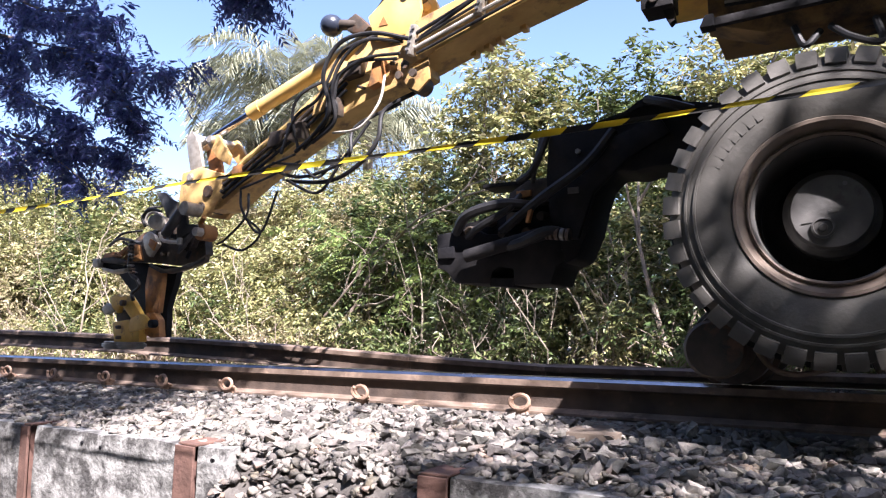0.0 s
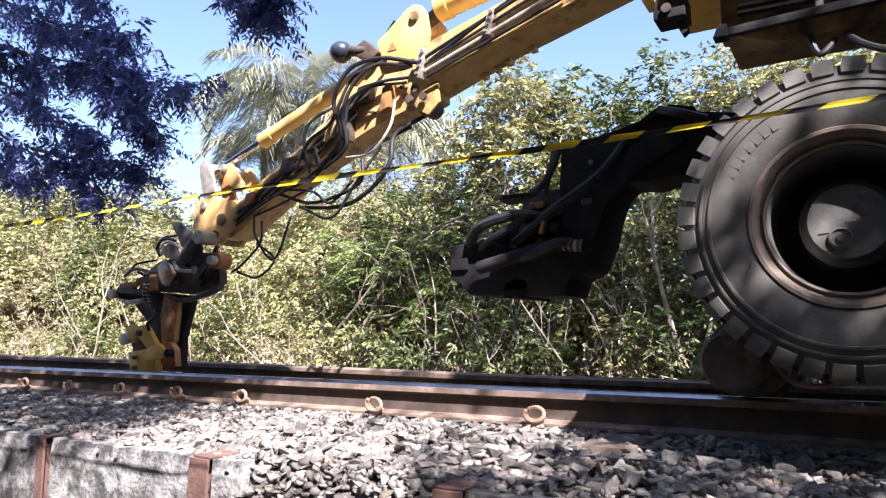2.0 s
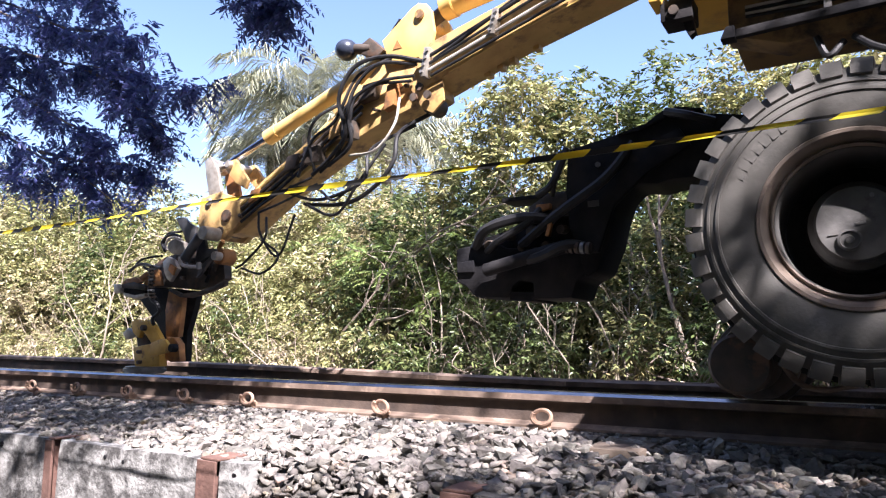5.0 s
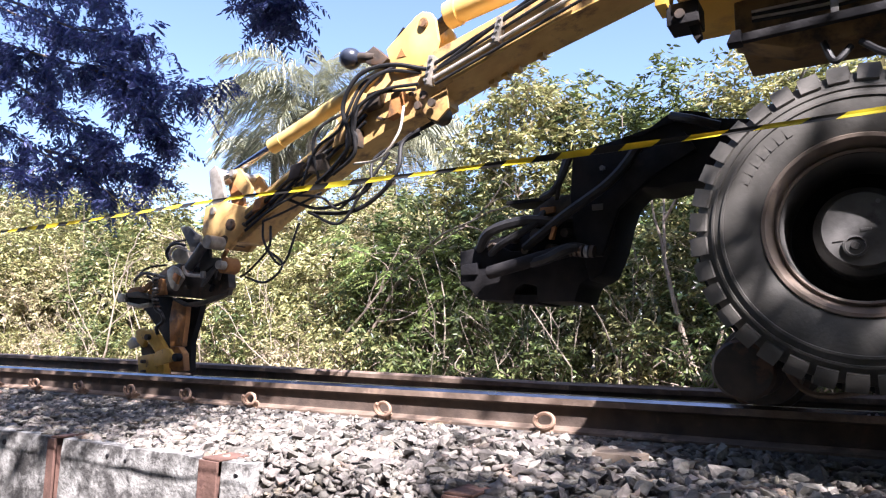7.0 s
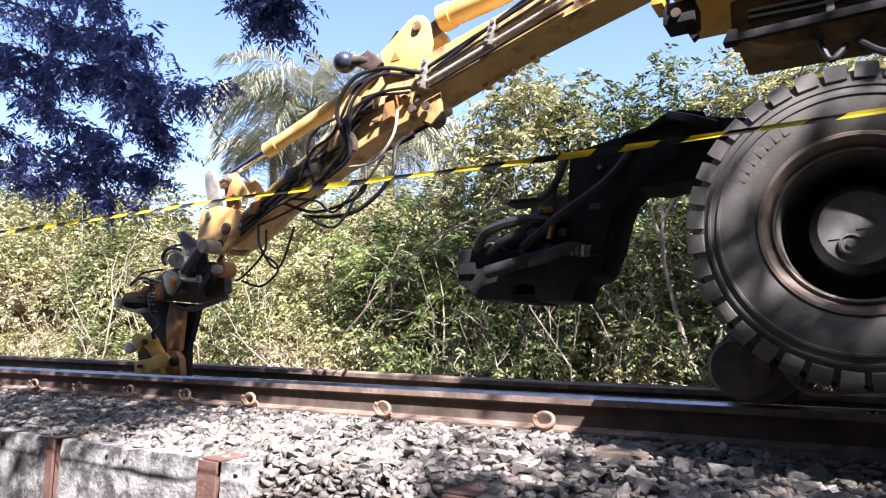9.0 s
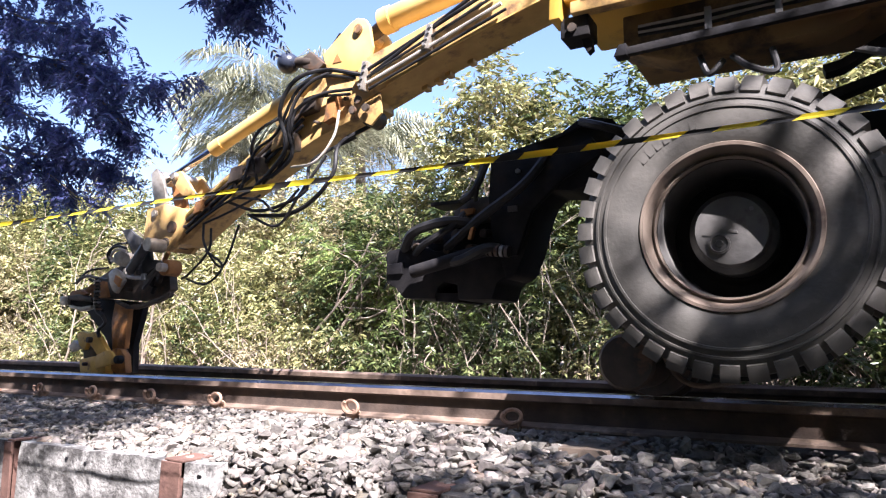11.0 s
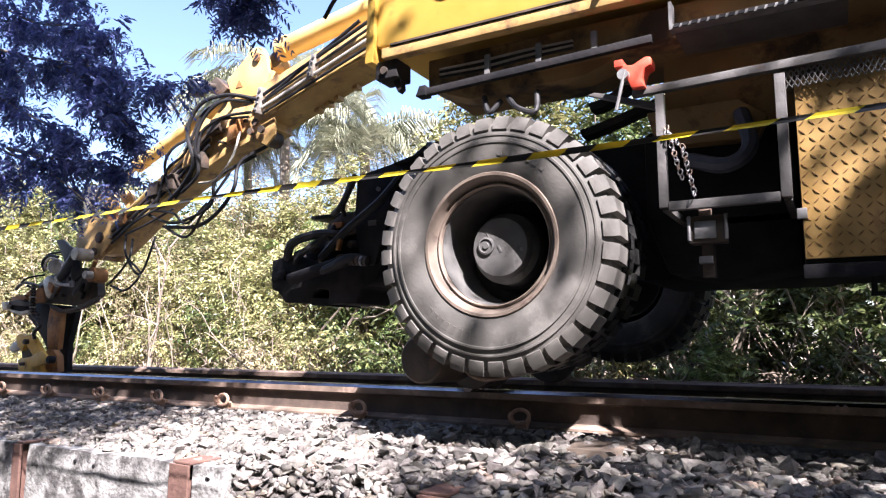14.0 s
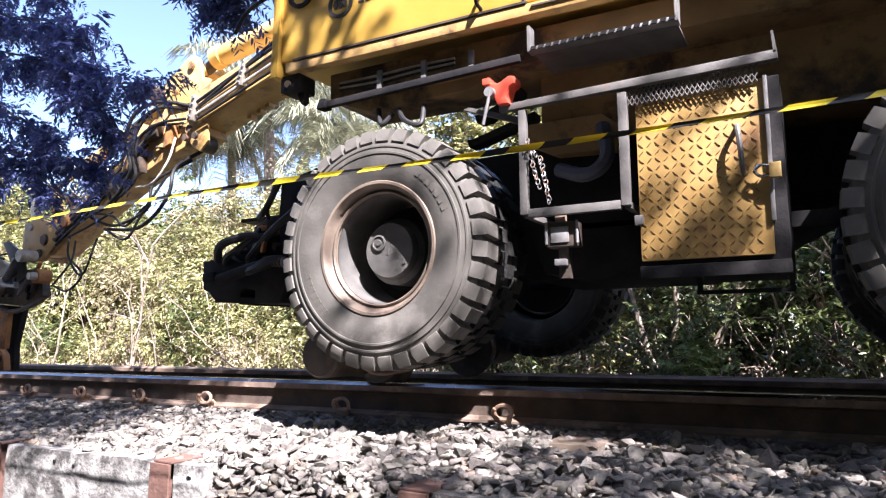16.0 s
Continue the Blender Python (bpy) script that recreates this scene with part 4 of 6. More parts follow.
def build_boom(ex):
    bo = part("boom", prism([(-3.88, 1.755), (-3.31, 1.955), (-2.50, 2.175), (-1.5, 2.45), (-1.5, 2.72), (-3.11, 2.25), (-3.87, 2.04), (-3.96, 1.92)], 0.385, 0.675, bevel=0.012), yellow_worn, ex, "yellow painted steel boom with scuffed paint")
    part("weld_strip", prism([(-3.70, 1.822), (-3.30, 1.962), (-2.4, 2.206), (-2.4, 2.214), (-3.30, 1.970), (-3.70, 1.830)], 0.380, 0.387), cyl_yellow, bo)
    for y0 in (0.392, 0.632):
        part("bracket", prism([(-4.22, 2.14), (-3.99, 2.315), (-3.94, 2.335), (-3.88, 2.315), (-3.845, 2.26), (-3.82, 2.12), (-3.86, 1.97), (-4.16, 1.97)], y0, y0 + 0.035, bevel=0.006), cyl_yellow, bo, "yellow pivot bracket")
    part("pivot_pin", rod((-3.925, 0.372, 2.25), (-3.925, 0.69, 2.25), 0.034, seg=24, bevel=0.006), yellow_worn, bo, "worn pivot pin")
    part("warning_mark", prism([(-4.13, 2.06), (-4.06, 2.06), (-4.095, 2.12)], 0.388, 0.392), rust_orange, bo, "small triangular warning sticker")
    part("knuckle", rod((-3.86, 0.42, 1.665), (-3.86, 0.56, 1.665), 0.060, seg=28, bevel=0.01), dull_iron, bo, "greasy knuckle boss")
    part("knuckle_plate", prism([(-4.02, 1.82), (-3.76, 1.86), (-3.74, 1.66), (-3.82, 1.59), (-3.90, 1.63)], 0.395, 0.415, bevel=0.005), yellow_worn, bo)
    for x, z in ((-3.90, 1.76), (-3.84, 1.70), (-3.94, 1.70)):
        part("grease_cap", rod((x, 0.372, z), (x, 0.352, z), 0.026, seg=14), dull_iron, bo)
    for x, z in ((-3.55, 1.865), (-3.46, 1.895), (-3.38, 1.925), (-3.22, 1.975)):
        part("clip_tab", box(x - 0.02, x + 0.02, 0.60, 0.665, z - 0.02, z + 0.012, bevel=0.003), yellow_worn, bo)
    part("boom_cylinder", rod((-3.80, 0.53, 2.34), (-2.0, 0.53, 2.62), 0.078, seg=32, bevel=0.01), cyl_yellow, bo, "pale yellow hydraulic cylinder")
    part("cylinder_cap", rod((-3.835, 0.53, 2.335), (-3.745, 0.53, 2.349), 0.088, seg=32, bevel=0.006), cyl_yellow, bo)
    part("rod_eye", rod((-3.95, 0.53, 2.25), (-3.82, 0.53, 2.312), 0.045, seg=20), dull_iron, bo)
    # stick
    part("stick", prism([(-4.21, 2.04), (-3.84, 1.97), (-3.80, 1.72), (-3.88, 1.69), (-4.28, 1.575), (-4.66, 1.42), (-5.05, 1.23), (-5.50, 0.95), (-5.64, 0.94), (-5.64, 1.08), (-5.30, 1.31), (-4.92, 1.52), (-4.55, 1.76)], 0.42, 0.64, bevel=0.012), yellow_worn, bo, "yellow stick with worn oily paint")
    part("stick_rib", prism([(-5.50, 1.02), (-5.20, 1.15), (-4.60, 1.46), (-4.58, 1.50), (-5.22, 1.20), (-5.52, 1.06)], 0.405, 0.425, bevel=0.004), cyl_yellow, bo)
    part("side_bracket", prism([(-5.05, 1.32), (-4.80, 1.56), (-4.66, 1.66), (-4.60, 1.58), (-4.78, 1.44), (-4.95, 1.26)], 0.385, 0.425, bevel=0.006), cyl_yellow, bo)
    part("side_bracket", prism([(-4.62, 1.74), (-4.46, 1.90), (-4.36, 1.86), (-4.40, 1.66), (-4.52, 1.58)], 0.38, 0.425, bevel=0.006), yellow_worn, bo)
    part("valve_body", box(-4.82, -4.68, 0.33, 0.42, 1.37, 1.49, bevel=0.012), dull_iron, bo, "grimy valve body")
    part("valve_body", box(-4.50, -4.40, 0.34, 0.42, 1.50, 1.62, bevel=0.012), dull_iron, bo, "grimy valve body")
    part("pale_strip", prism([(-4.88, 1.42), (-4.70, 1.54), (-4.67, 1.50), (-4.85, 1.38)], 0.378, 0.386), pale_metal, bo, "small pale metal plate")
    part("stick_cylinder", rod((-5.30, 0.50, 1.672), (-4.12, 0.50, 2.105), 0.052, seg=28, bevel=0.008), cyl_yellow, bo, "pale yellow stick cylinder")
    part("gland", rod((-5.33, 0.50, 1.661), (-5.22, 0.50, 1.702), 0.058, seg=28, bevel=0.004), cyl_yellow, bo)
    part("chrome_rod", rod((-5.86, 0.50, 1.466), (-5.28, 0.50, 1.680), 0.027, seg=20), chrome, bo, "chrome piston rod")
    part("rod_eye", rod((-5.86, 0.44, 1.50), (-5.86, 0.58, 1.50), 0.055, seg=20, bevel=0.006), pale_metal, bo)
    for y0 in (0.41, 0.60):
        part("link_plate", prism([(-5.90, 1.53), (-5.84, 1.565), (-5.76, 1.47), (-5.70, 1.28), (-5.76, 1.19), (-5.83, 1.25), (-5.88, 1.42)], y0, y0 + 0.03, bevel=0.006), rust_orange if y0 > 0.5 else pale_metal, bo, "worn pale link plate")
        part("link_plate", prism([(-5.66, 1.50), (-5.56, 1.51), (-5.42, 1.34), (-5.44, 1.27), (-5.55, 1.33), (-5.66, 1.44)], y0, y0 + 0.03, bevel=0.006), yellow_worn, bo)
        part("cheek", prism([(-5.90, 1.24), (-5.70, 1.27), (-5.46, 1.20), (-5.44, 1.05), (-5.62, 0.90), (-5.84, 0.93), (-5.92, 1.04)], y0 - 0.015, y0 + 0.03, bevel=0.008), yellow_worn, bo)
    for x, z, r, mm in ((-5.60, 1.08, 0.045, dull_iron), (-5.80, 1.20, 0.030, pale_metal), (-5.66, 0.97, 0.034, dull_iron), (-5.61, 1.47, 0.030, pale_metal)):
        part("link_pin", rod((x, 0.375, z), (x, 0.66, z), r, seg=22, bevel=0.006), mm, bo, "greasy link pin")
    # accumulator
    part("accumulator", add_ball(bmesh.new(), (-4.49, 0.36, 2.12), 0.078, sz=0.92), acc_paint, bo, "dark blue-black round accumulator")
    part("accumulator_neck", rod((-4.44, 0.37, 2.12), (-4.30, 0.39, 2.10), 0.035, seg=16), dull_iron, bo)
    part("accumulator_mount", prism([(-4.38, 2.13), (-4.30, 2.17), (-4.18, 2.06), (-4.24, 2.02), (-4.36, 2.06)], 0.36, 0.44, bevel=0.006), dull_iron, bo)
    part("hose_guide", prism([(-4.20, 2.22), (-4.13, 2.30), (-4.10, 2.28), (-4.16, 2.20)], 0.45, 0.60, bevel=0.004), black_steel, bo)
    # pipe clamps
    for x, z, w in ((-3.84, 1.90, 0.16), (-3.37, 2.055, 0.13)):
        part("pipe_clamp", prism([(x - 0.035, z - w * 0.55), (x + 0.005, z - w * 0.6), (x + 0.035, z + w * 0.55), (x - 0.005, z + w * 0.6)], 0.322, 0.385, bevel=0.005), pale_metal, bo, "pale zinc pipe clamp")
        for k in range(4):
            part("clamp_nut", rod((x - 0.02 + 0.013 * k, 0.325, z - w * 0.4 + 0.27 * w * k), (x - 0.02 + 0.013 * k, 0.308, z - w * 0.4 + 0.27 * w * k), 0.011, seg=6), bare_steel, bo)

    def hose(pts, r, mat):
        tag = "black rubber hose" if mat is rubber else "pale dusty hose"
        part("hose", tube(smooth_line(pts), r * 0.72), mat, bo, tag)
    hose([(-3.87, 0.36, 1.92), (-4.12, 0.30, 1.98), (-4.33, 0.25, 1.93), (-4.45, 0.25, 1.74), (-4.41, 0.28, 1.52), (-4.55, 0.32, 1.39), (-4.75, 0.36, 1.29)], 0.020, rubber)
    hose([(-3.92, 0.36, 1.91), (-4.16, 0.30, 1.94), (-4.32, 0.27, 1.82), (-4.39, 0.27, 1.64), (-4.38, 0.30, 1.44), (-4.59, 0.34, 1.33)], 0.017, rubber)
    hose([(-3.94, 0.36, 1.84), (-4.17, 0.32, 1.83), (-4.36, 0.30, 1.74), (-4.40, 0.30, 1.56), (-4.54, 0.34, 1.36)], 0.016, rubber)
    hose([(-3.96, 0.36, 1.81), (-4.26, 0.32, 1.81), (-4.46, 0.30, 1.66), (-4.37, 0.30, 1.55), (-4.44, 0.33, 1.44), (-4.68, 0.36, 1.30)], 0.014, rubber)
    hose([(-4.13, 0.38, 2.00), (-4.34, 0.30, 1.89), (-4.50, 0.28, 1.61), (-4.71, 0.30, 1.51), (-4.88, 0.36, 1.29)], 0.015, rubber)
    hose([(-4.53, 0.36, 1.75), (-4.67, 0.30, 1.66), (-4.74, 0.30, 1.53), (-4.73, 0.36, 1.31)], 0.015, rubber)
    hose([(-4.06, 0.38, 1.72), (-4.04, 0.30, 1.52), (-4.17, 0.28, 1.37), (-4.42, 0.34, 1.38)], 0.012, pale_hose)
    hose([(-3.90, 0.50, 1.63), (-4.07, 0.40, 1.50), (-4.08, 0.36, 1.31), (-4.22, 0.36, 1.16), (-4.48, 0.40, 1.08), (-4.86, 0.44, 1.11)], 0.020, rubber)
    hose([(-4.01, 0.50, 1.57), (-4.29, 0.40, 1.42), (-4.30, 0.36, 1.22), (-4.50, 0.36, 1.14), (-4.78, 0.40, 1.13), (-5.14, 0.44, 1.25)], 0.016, rubber)
    hose([(-4.19, 0.42, 1.45), (-4.36, 0.36, 1.19), (-4.54, 0.36, 1.00), (-4.85, 0.40, 1.11)], 0.014, rubber)
    hose([(-4.41, 0.42, 1.25), (-4.55, 0.36, 1.10), (-4.70, 0.36, 1.19), (-5.01, 0.42, 1.25)], 0.013, rubber)
    hose([(-5.28, 0.40, 1.08), (-5.19, 0.34, 0.91), (-5.01, 0.34, 0.75), (-4.93, 0.40, 1.04)], 0.012, rubber)
    hose([(-5.20, 0.40, 1.04), (-5.15, 0.34, 0.87), (-5.33, 0.34, 0.72), (-5.48, 0.40, 0.69)], 0.012, rubber)
    hose([(-5.24, 0.40, 0.88), (-5.01, 0.34, 0.75), (-5.12, 0.30, 0.63), (-5.38, 0.36, 0.68)], 0.012, rubber)
    hose([(-4.77, 0.38, 1.28), (-5.06, 0.36, 1.19), (-5.27, 0.36, 1.10)], 0.012, rubber)
    hose([(-4.72, 0.38, 1.23), (-5.00, 0.36, 1.13), (-5.24, 0.36, 1.07)], 0.012, rubber)
    hose([(-3.85, 0.35, 1.93), (-2.92, 0.34, 2.26)], 0.017, rubber)
    hose([(-3.83, 0.35, 1.89), (-2.92, 0.34, 2.21)], 0.013, rubber)
    hose([(-3.82, 0.35, 1.85), (-2.89, 0.34, 2.15)], 0.017, pale_hose)
    hose([(-3.81, 0.35, 1.81), (-2.86, 0.34, 2.11)], 0.013, rubber)
    hose([(-3.79, 0.35, 1.91), (-2.99, 0.34, 2.28)], 0.017, rubber)
    hose([(-6.40, 0.30, 0.72), (-6.30, 0.30, 0.67), (-6.31, 0.30, 0.54), (-6.21, 0.30, 0.47)], 0.016, rubber)
    hose([(-6.26, 0.36, 0.81), (-6.39, 0.28, 0.78), (-6.52, 0.30, 0.72)], 0.012, rubber)
    hose([(-6.05, 0.36, 0.99), (-6.11, 0.28, 0.96), (-6.16, 0.30, 0.88), (-6.13, 0.36, 0.84)], 0.012, rubber)
    hose([(-6.00, 0.36, 0.79), (-5.82, 0.28, 0.69), (-5.64, 0.30, 0.77)], 0.014, rubber)
    # fittings along the stick
    rnd = random.Random(11)
    for k in range(7):
        t = k / 6
        x, z = -5.45 + 1.45 * t, 1.06 + 0.78 * t + rnd.uniform(-0.05, 0.05)
        part("fitting", rod((x, 0.425, z), (x + rnd.uniform(-0.02, 0.02), 0.37, z + rnd.uniform(-0.02, 0.02)), rnd.uniform(0.010, 0.018), seg=8), dull_iron, bo)
    # pipes and brackets that crowd the stick
    for k, (dz, mm, r) in enumerate(((0.02, dull_iron, 0.014), (-0.03, rubber, 0.013), (-0.075, rubber, 0.011), (0.06, cyl_yellow, 0.016))):
        part("stick_pipe", tube(smooth_line([(-5.45, 0.395, 1.10 + dz), (-5.10, 0.385, 1.29 + dz), (-4.75, 0.38, 1.49 + dz), (-4.35, 0.37, 1.74 + dz)]), r), mm, bo)
    for x, z, w, h, mm in ((-5.30, 1.20, 0.05, 0.05, rust_orange), (-4.95, 1.40, 0.07, 0.06, dull_iron), (-4.56, 1.60, 0.06, 0.08, yellow_worn), (-4.30, 1.80, 0.08, 0.06, dull_iron), (-4.12, 1.74, 0.05, 0.09, rust_orange)):
        part("pipe_bracket", prism([(x - w, z - h), (x + w * 0.6, z - h * 0.7), (x + w, z + h), (x - w * 0.5, z + h * 0.8)], 0.355, 0.425, bevel=0.006), mm, bo)
    # small fittings packed round the rotator
    for k in range(18):
        x, z = rnd.uniform(-6.22, -5.62), rnd.uniform(0.56, 0.86)
        mm = (dull_iron, black_steel, rust_orange, dull_iron, black_steel, dull_iron)[k % 6]
        a, b = rnd.uniform(0.010, 0.026), rnd.uniform(0.012, 0.036)
        if k % 2:
            part("rotator_fitting", box(x - a, x + a, 0.36, 0.41, z - b, z + b, bevel=0.005), mm, bo)
        else:
            part("rotator_fitting", rod((x - b, 0.38, z - a), (x + b, 0.365, z + a * 1.3), a * 0.75, seg=12, bevel=0.003), mm, bo)
    # tilt head, rotator and gripper
    part("head_block", prism([(-6.428, 0.742), (-6.296, 0.804), (-6.034, 0.845), (-5.717, 0.829), (-5.613, 0.732), (-5.592, 0.615), (-5.707, 0.564), (-5.878, 0.538), (-6.204, 0.566), (-6.451, 0.572)], 0.4, 0.475, bevel=0.014), dull_iron, bo, "dark oily rotator head")
    part("lower_ring", prism([(-6.138, 0.552), (-5.991, 0.507), (-5.804, 0.52), (-5.597, 0.569), (-5.523, 0.596), (-5.531, 0.559), (-5.682, 0.514), (-5.893, 0.475), (-6.001, 0.481), (-6.136, 0.531)], 0.34, 0.38, bevel=0.005), dull_iron, bo, "dark oily rotator ring")
    part("tilt_plate", prism([(-6.093, 1.089), (-6.002, 1.091), (-5.926, 1.038), (-5.854, 1.007), (-5.861, 0.947), (-5.912, 0.882), (-5.942, 0.862), (-5.981, 0.942), (-6.04, 1.019)], 0.33, 0.355, bevel=0.004), charcoal, bo, "charcoal steel tilt plate")
    part("tilt_plate", prism([(-5.789, 0.82), (-5.764, 0.881), (-5.707, 0.932), (-5.686, 0.831), (-5.578, 0.822), (-5.551, 0.784), (-5.608, 0.762), (-5.653, 0.723), (-5.707, 0.659), (-5.77, 0.615), (-5.747, 0.693), (-5.787, 0.736)], 0.29, 0.315, bevel=0.004), charcoal, bo, "charcoal steel tilt plate")
    part("rust_plate", prism([(-6.48, 0.569), (-6.407, 0.67), (-6.289, 0.719), (-6.234, 0.577)], 0.35, 0.375, bevel=0.008), rust_orange, bo)
    part("motor", prism([(-6.088, 0.897), (-6.019, 0.923), (-5.914, 0.887), (-5.882, 0.822), (-5.943, 0.791), (-6.04, 0.804), (-6.102, 0.842)], 0.27, 0.325, bevel=0.014), pale_metal, bo, "pale dusty hydraulic motor")
    part("swivel_arm", prism([(-6.139, 0.749), (-6.077, 0.789), (-6.01, 0.76), (-5.952, 0.69), (-6.009, 0.625), (-6.038, 0.592), (-6.08, 0.618), (-6.119, 0.679)], 0.27, 0.305, bevel=0.01), pale_metal, bo, "pale dusty swivel arm")
    part("swivel_insert", prism([(-6.036, 0.731), (-5.963, 0.698), (-5.995, 0.64), (-6.051, 0.684)], 0.258, 0.283, bevel=0.003), rust_orange, bo)
    part("motor_hose", tube(smooth_line([(-6.087, 0.25, 0.822), (-6.126, 0.25, 0.884), (-6.085, 0.25, 0.933), (-6.009, 0.25, 0.946), (-5.918, 0.25, 0.927)]), 0.011), rubber, bo)
    part("motor_hose", tube(smooth_line([(-6.049, 0.24, 0.827), (-6.072, 0.24, 0.871), (-6.038, 0.24, 0.912), (-5.974, 0.24, 0.921), (-5.89, 0.24, 0.899)]), 0.01), pale_hose, bo)
    part("tilt_ram", rod((-5.863, 0.25, 0.752), (-5.701, 0.25, 0.923), 0.036, seg=20, bevel=0.004), charcoal, bo, "dark grey tilt ram")
    part("tilt_ram_eye", rod((-5.624, 0.2, 0.931), (-5.624, 0.34, 0.931), 0.05, seg=20, bevel=0.004), pale_metal, bo)
    part("pressure_pipe", tube(smooth_line([(-5.877, 0.22, 0.766), (-5.853, 0.22, 0.715), (-5.784, 0.22, 0.696), (-5.662, 0.22, 0.687)]), 0.013), pale_metal, bo)
    part("pipe_end", rod((-5.665, 0.22, 0.72), (-5.661, 0.22, 0.671), 0.02, seg=20, bevel=0.004), bare_steel, bo)
    part("link_boss", rod((-5.539, 0.24, 0.765), (-5.539, 0.36, 0.765), 0.032, seg=20, bevel=0.004), pale_metal, bo)
    part("link_boss", rod((-5.556, 0.3, 0.769), (-5.556, 0.42, 0.769), 0.06, seg=20, bevel=0.004), rust_orange, bo)
    part("clamp_pad", prism([(-6.757, 0.594), (-6.661, 0.592), (-6.653, 0.524), (-6.741, 0.525)], 0.29, 0.355, bevel=0.006), pale_metal, bo, "worn pale clamp pad")
    part("pad_plate", prism([(-6.676, 0.593), (-6.52, 0.607), (-6.369, 0.572), (-6.366, 0.541), (-6.492, 0.553), (-6.658, 0.565)], 0.3, 0.36, bevel=0.004), dull_iron, bo)
    part("pad_core", prism([(-6.695, 0.567), (-6.521, 0.555), (-6.393, 0.539), (-6.391, 0.517), (-6.53, 0.506), (-6.691, 0.531)], 0.32, 0.37, bevel=0.008), black_steel, bo)
    part("pad_plate", prism([(-6.646, 0.524), (-6.501, 0.504), (-6.363, 0.515), (-6.361, 0.493), (-6.497, 0.473), (-6.629, 0.502)], 0.3, 0.36, bevel=0.004), pale_metal, bo)
    part("pad_arm", prism([(-6.676, 0.593), (-6.631, 0.637), (-6.503, 0.647), (-6.429, 0.609), (-6.497, 0.593)], 0.31, 0.34, bevel=0.008), rust_orange, bo, "rusty pad arm")
    part("pad_arm", prism([(-6.563, 0.61), (-6.41, 0.69), (-6.373, 0.671), (-6.483, 0.59)], 0.33, 0.355, bevel=0.008), rust_orange, bo)
    part("grey_pipe", tube(smooth_line([(-6.536, 0.28, 0.69), (-6.47, 0.28, 0.728), (-6.388, 0.28, 0.742), (-6.263, 0.28, 0.72), (-6.16, 0.28, 0.699)]), 0.012), grey_steel, bo)
    part("spring_hose", tube(smooth_line([(-6.249, 0.26, 0.718), (-6.238, 0.26, 0.622), (-6.249, 0.26, 0.536), (-6.215, 0.26, 0.463), (-6.151, 0.26, 0.428)]), 0.017), rubber, bo, "black hose in a coiled guard")
    part("guard_coil", rod((-6.247, 0.26, 0.7), (-6.245, 0.26, 0.687), 0.026, seg=12, bevel=0.004), bare_steel, bo)
    part("guard_coil", rod((-6.245, 0.26, 0.673), (-6.243, 0.26, 0.66), 0.026, seg=12, bevel=0.004), dull_iron, bo)
    part("guard_coil", rod((-6.243, 0.26, 0.646), (-6.241, 0.26, 0.633), 0.026, seg=12, bevel=0.004), dull_iron, bo)
    part("guard_coil", rod((-6.241, 0.26, 0.62), (-6.239, 0.26, 0.607), 0.026, seg=12, bevel=0.004), bare_steel, bo)
    part("guard_coil", rod((-6.238, 0.26, 0.593), (-6.237, 0.26, 0.58), 0.026, seg=12, bevel=0.004), dull_iron, bo)
    part("guard_coil", rod((-6.236, 0.26, 0.566), (-6.235, 0.26, 0.553), 0.026, seg=12, bevel=0.004), dull_iron, bo)
    part("guard_coil", rod((-6.234, 0.26, 0.539), (-6.233, 0.26, 0.526), 0.026, seg=12, bevel=0.004), bare_steel, bo)
    part("guard_coil", rod((-6.223, 0.26, 0.513), (-6.222, 0.26, 0.5), 0.026, seg=12, bevel=0.004), dull_iron, bo)
    part("guard_coil", rod((-6.213, 0.26, 0.486), (-6.211, 0.26, 0.473), 0.026, seg=12, bevel=0.004), dull_iron, bo)
    part("drop_hose", tube(smooth_line([(-6.151, 0.26, 0.428), (-6.12, 0.26, 0.373), (-6.193, 0.26, 0.322), (-6.175, 0.26, 0.272)]), 0.014), rubber, bo)
    part("neck", prism([(-6.671, 0.507), (-6.536, 0.586), (-5.938, 0.534), (-5.961, 0.435), (-6.031, 0.221), (-6.023, 0), (-6.101, -0.002), (-6.135, 0.155), (-6.295, 0.152), (-6.375, 0.262), (-6.513, 0.382)], 0.45, 0.505, bevel=0.008), black_steel, bo, "black tapered neck")
    part("leg", prism([(-6.162, 0.532), (-5.995, 0.487), (-5.998, 0.385), (-6.017, 0.182), (-6.16, 0.18), (-6.188, 0.39)], 0.36, 0.405, bevel=0.008), rust_orange, bo, "orange-brown leg")
    part("gripper_jaw", prism([(-6.469, 0.292), (-6.409, 0.318), (-6.338, 0.297), (-6.286, 0.31), (-6.231, 0.297), (-6.157, 0.23), (-6.092, 0.164), (-6.137, 0.1), (-6.214, 0.141), (-6.287, 0.203), (-6.332, 0.237), (-6.365, 0.168), (-6.439, 0.214)], 0.27, 0.315, bevel=0.01), jaw_yellow, bo, "yellow gripper jaw with rust stains")
    part("claw_tip", prism([(-6.578, 0.199), (-6.52, 0.248), (-6.453, 0.21), (-6.422, 0.184), (-6.531, 0.156)], 0.28, 0.315, bevel=0.006), pale_metal, bo, "worn pale claw tip")
    part("jaw_core", prism([(-6.454, 0.21), (-6.328, 0.194), (-6.261, 0.135), (-6.292, 0.109), (-6.421, 0.106)], 0.31, 0.345, bevel=0.008), dull_iron, bo)
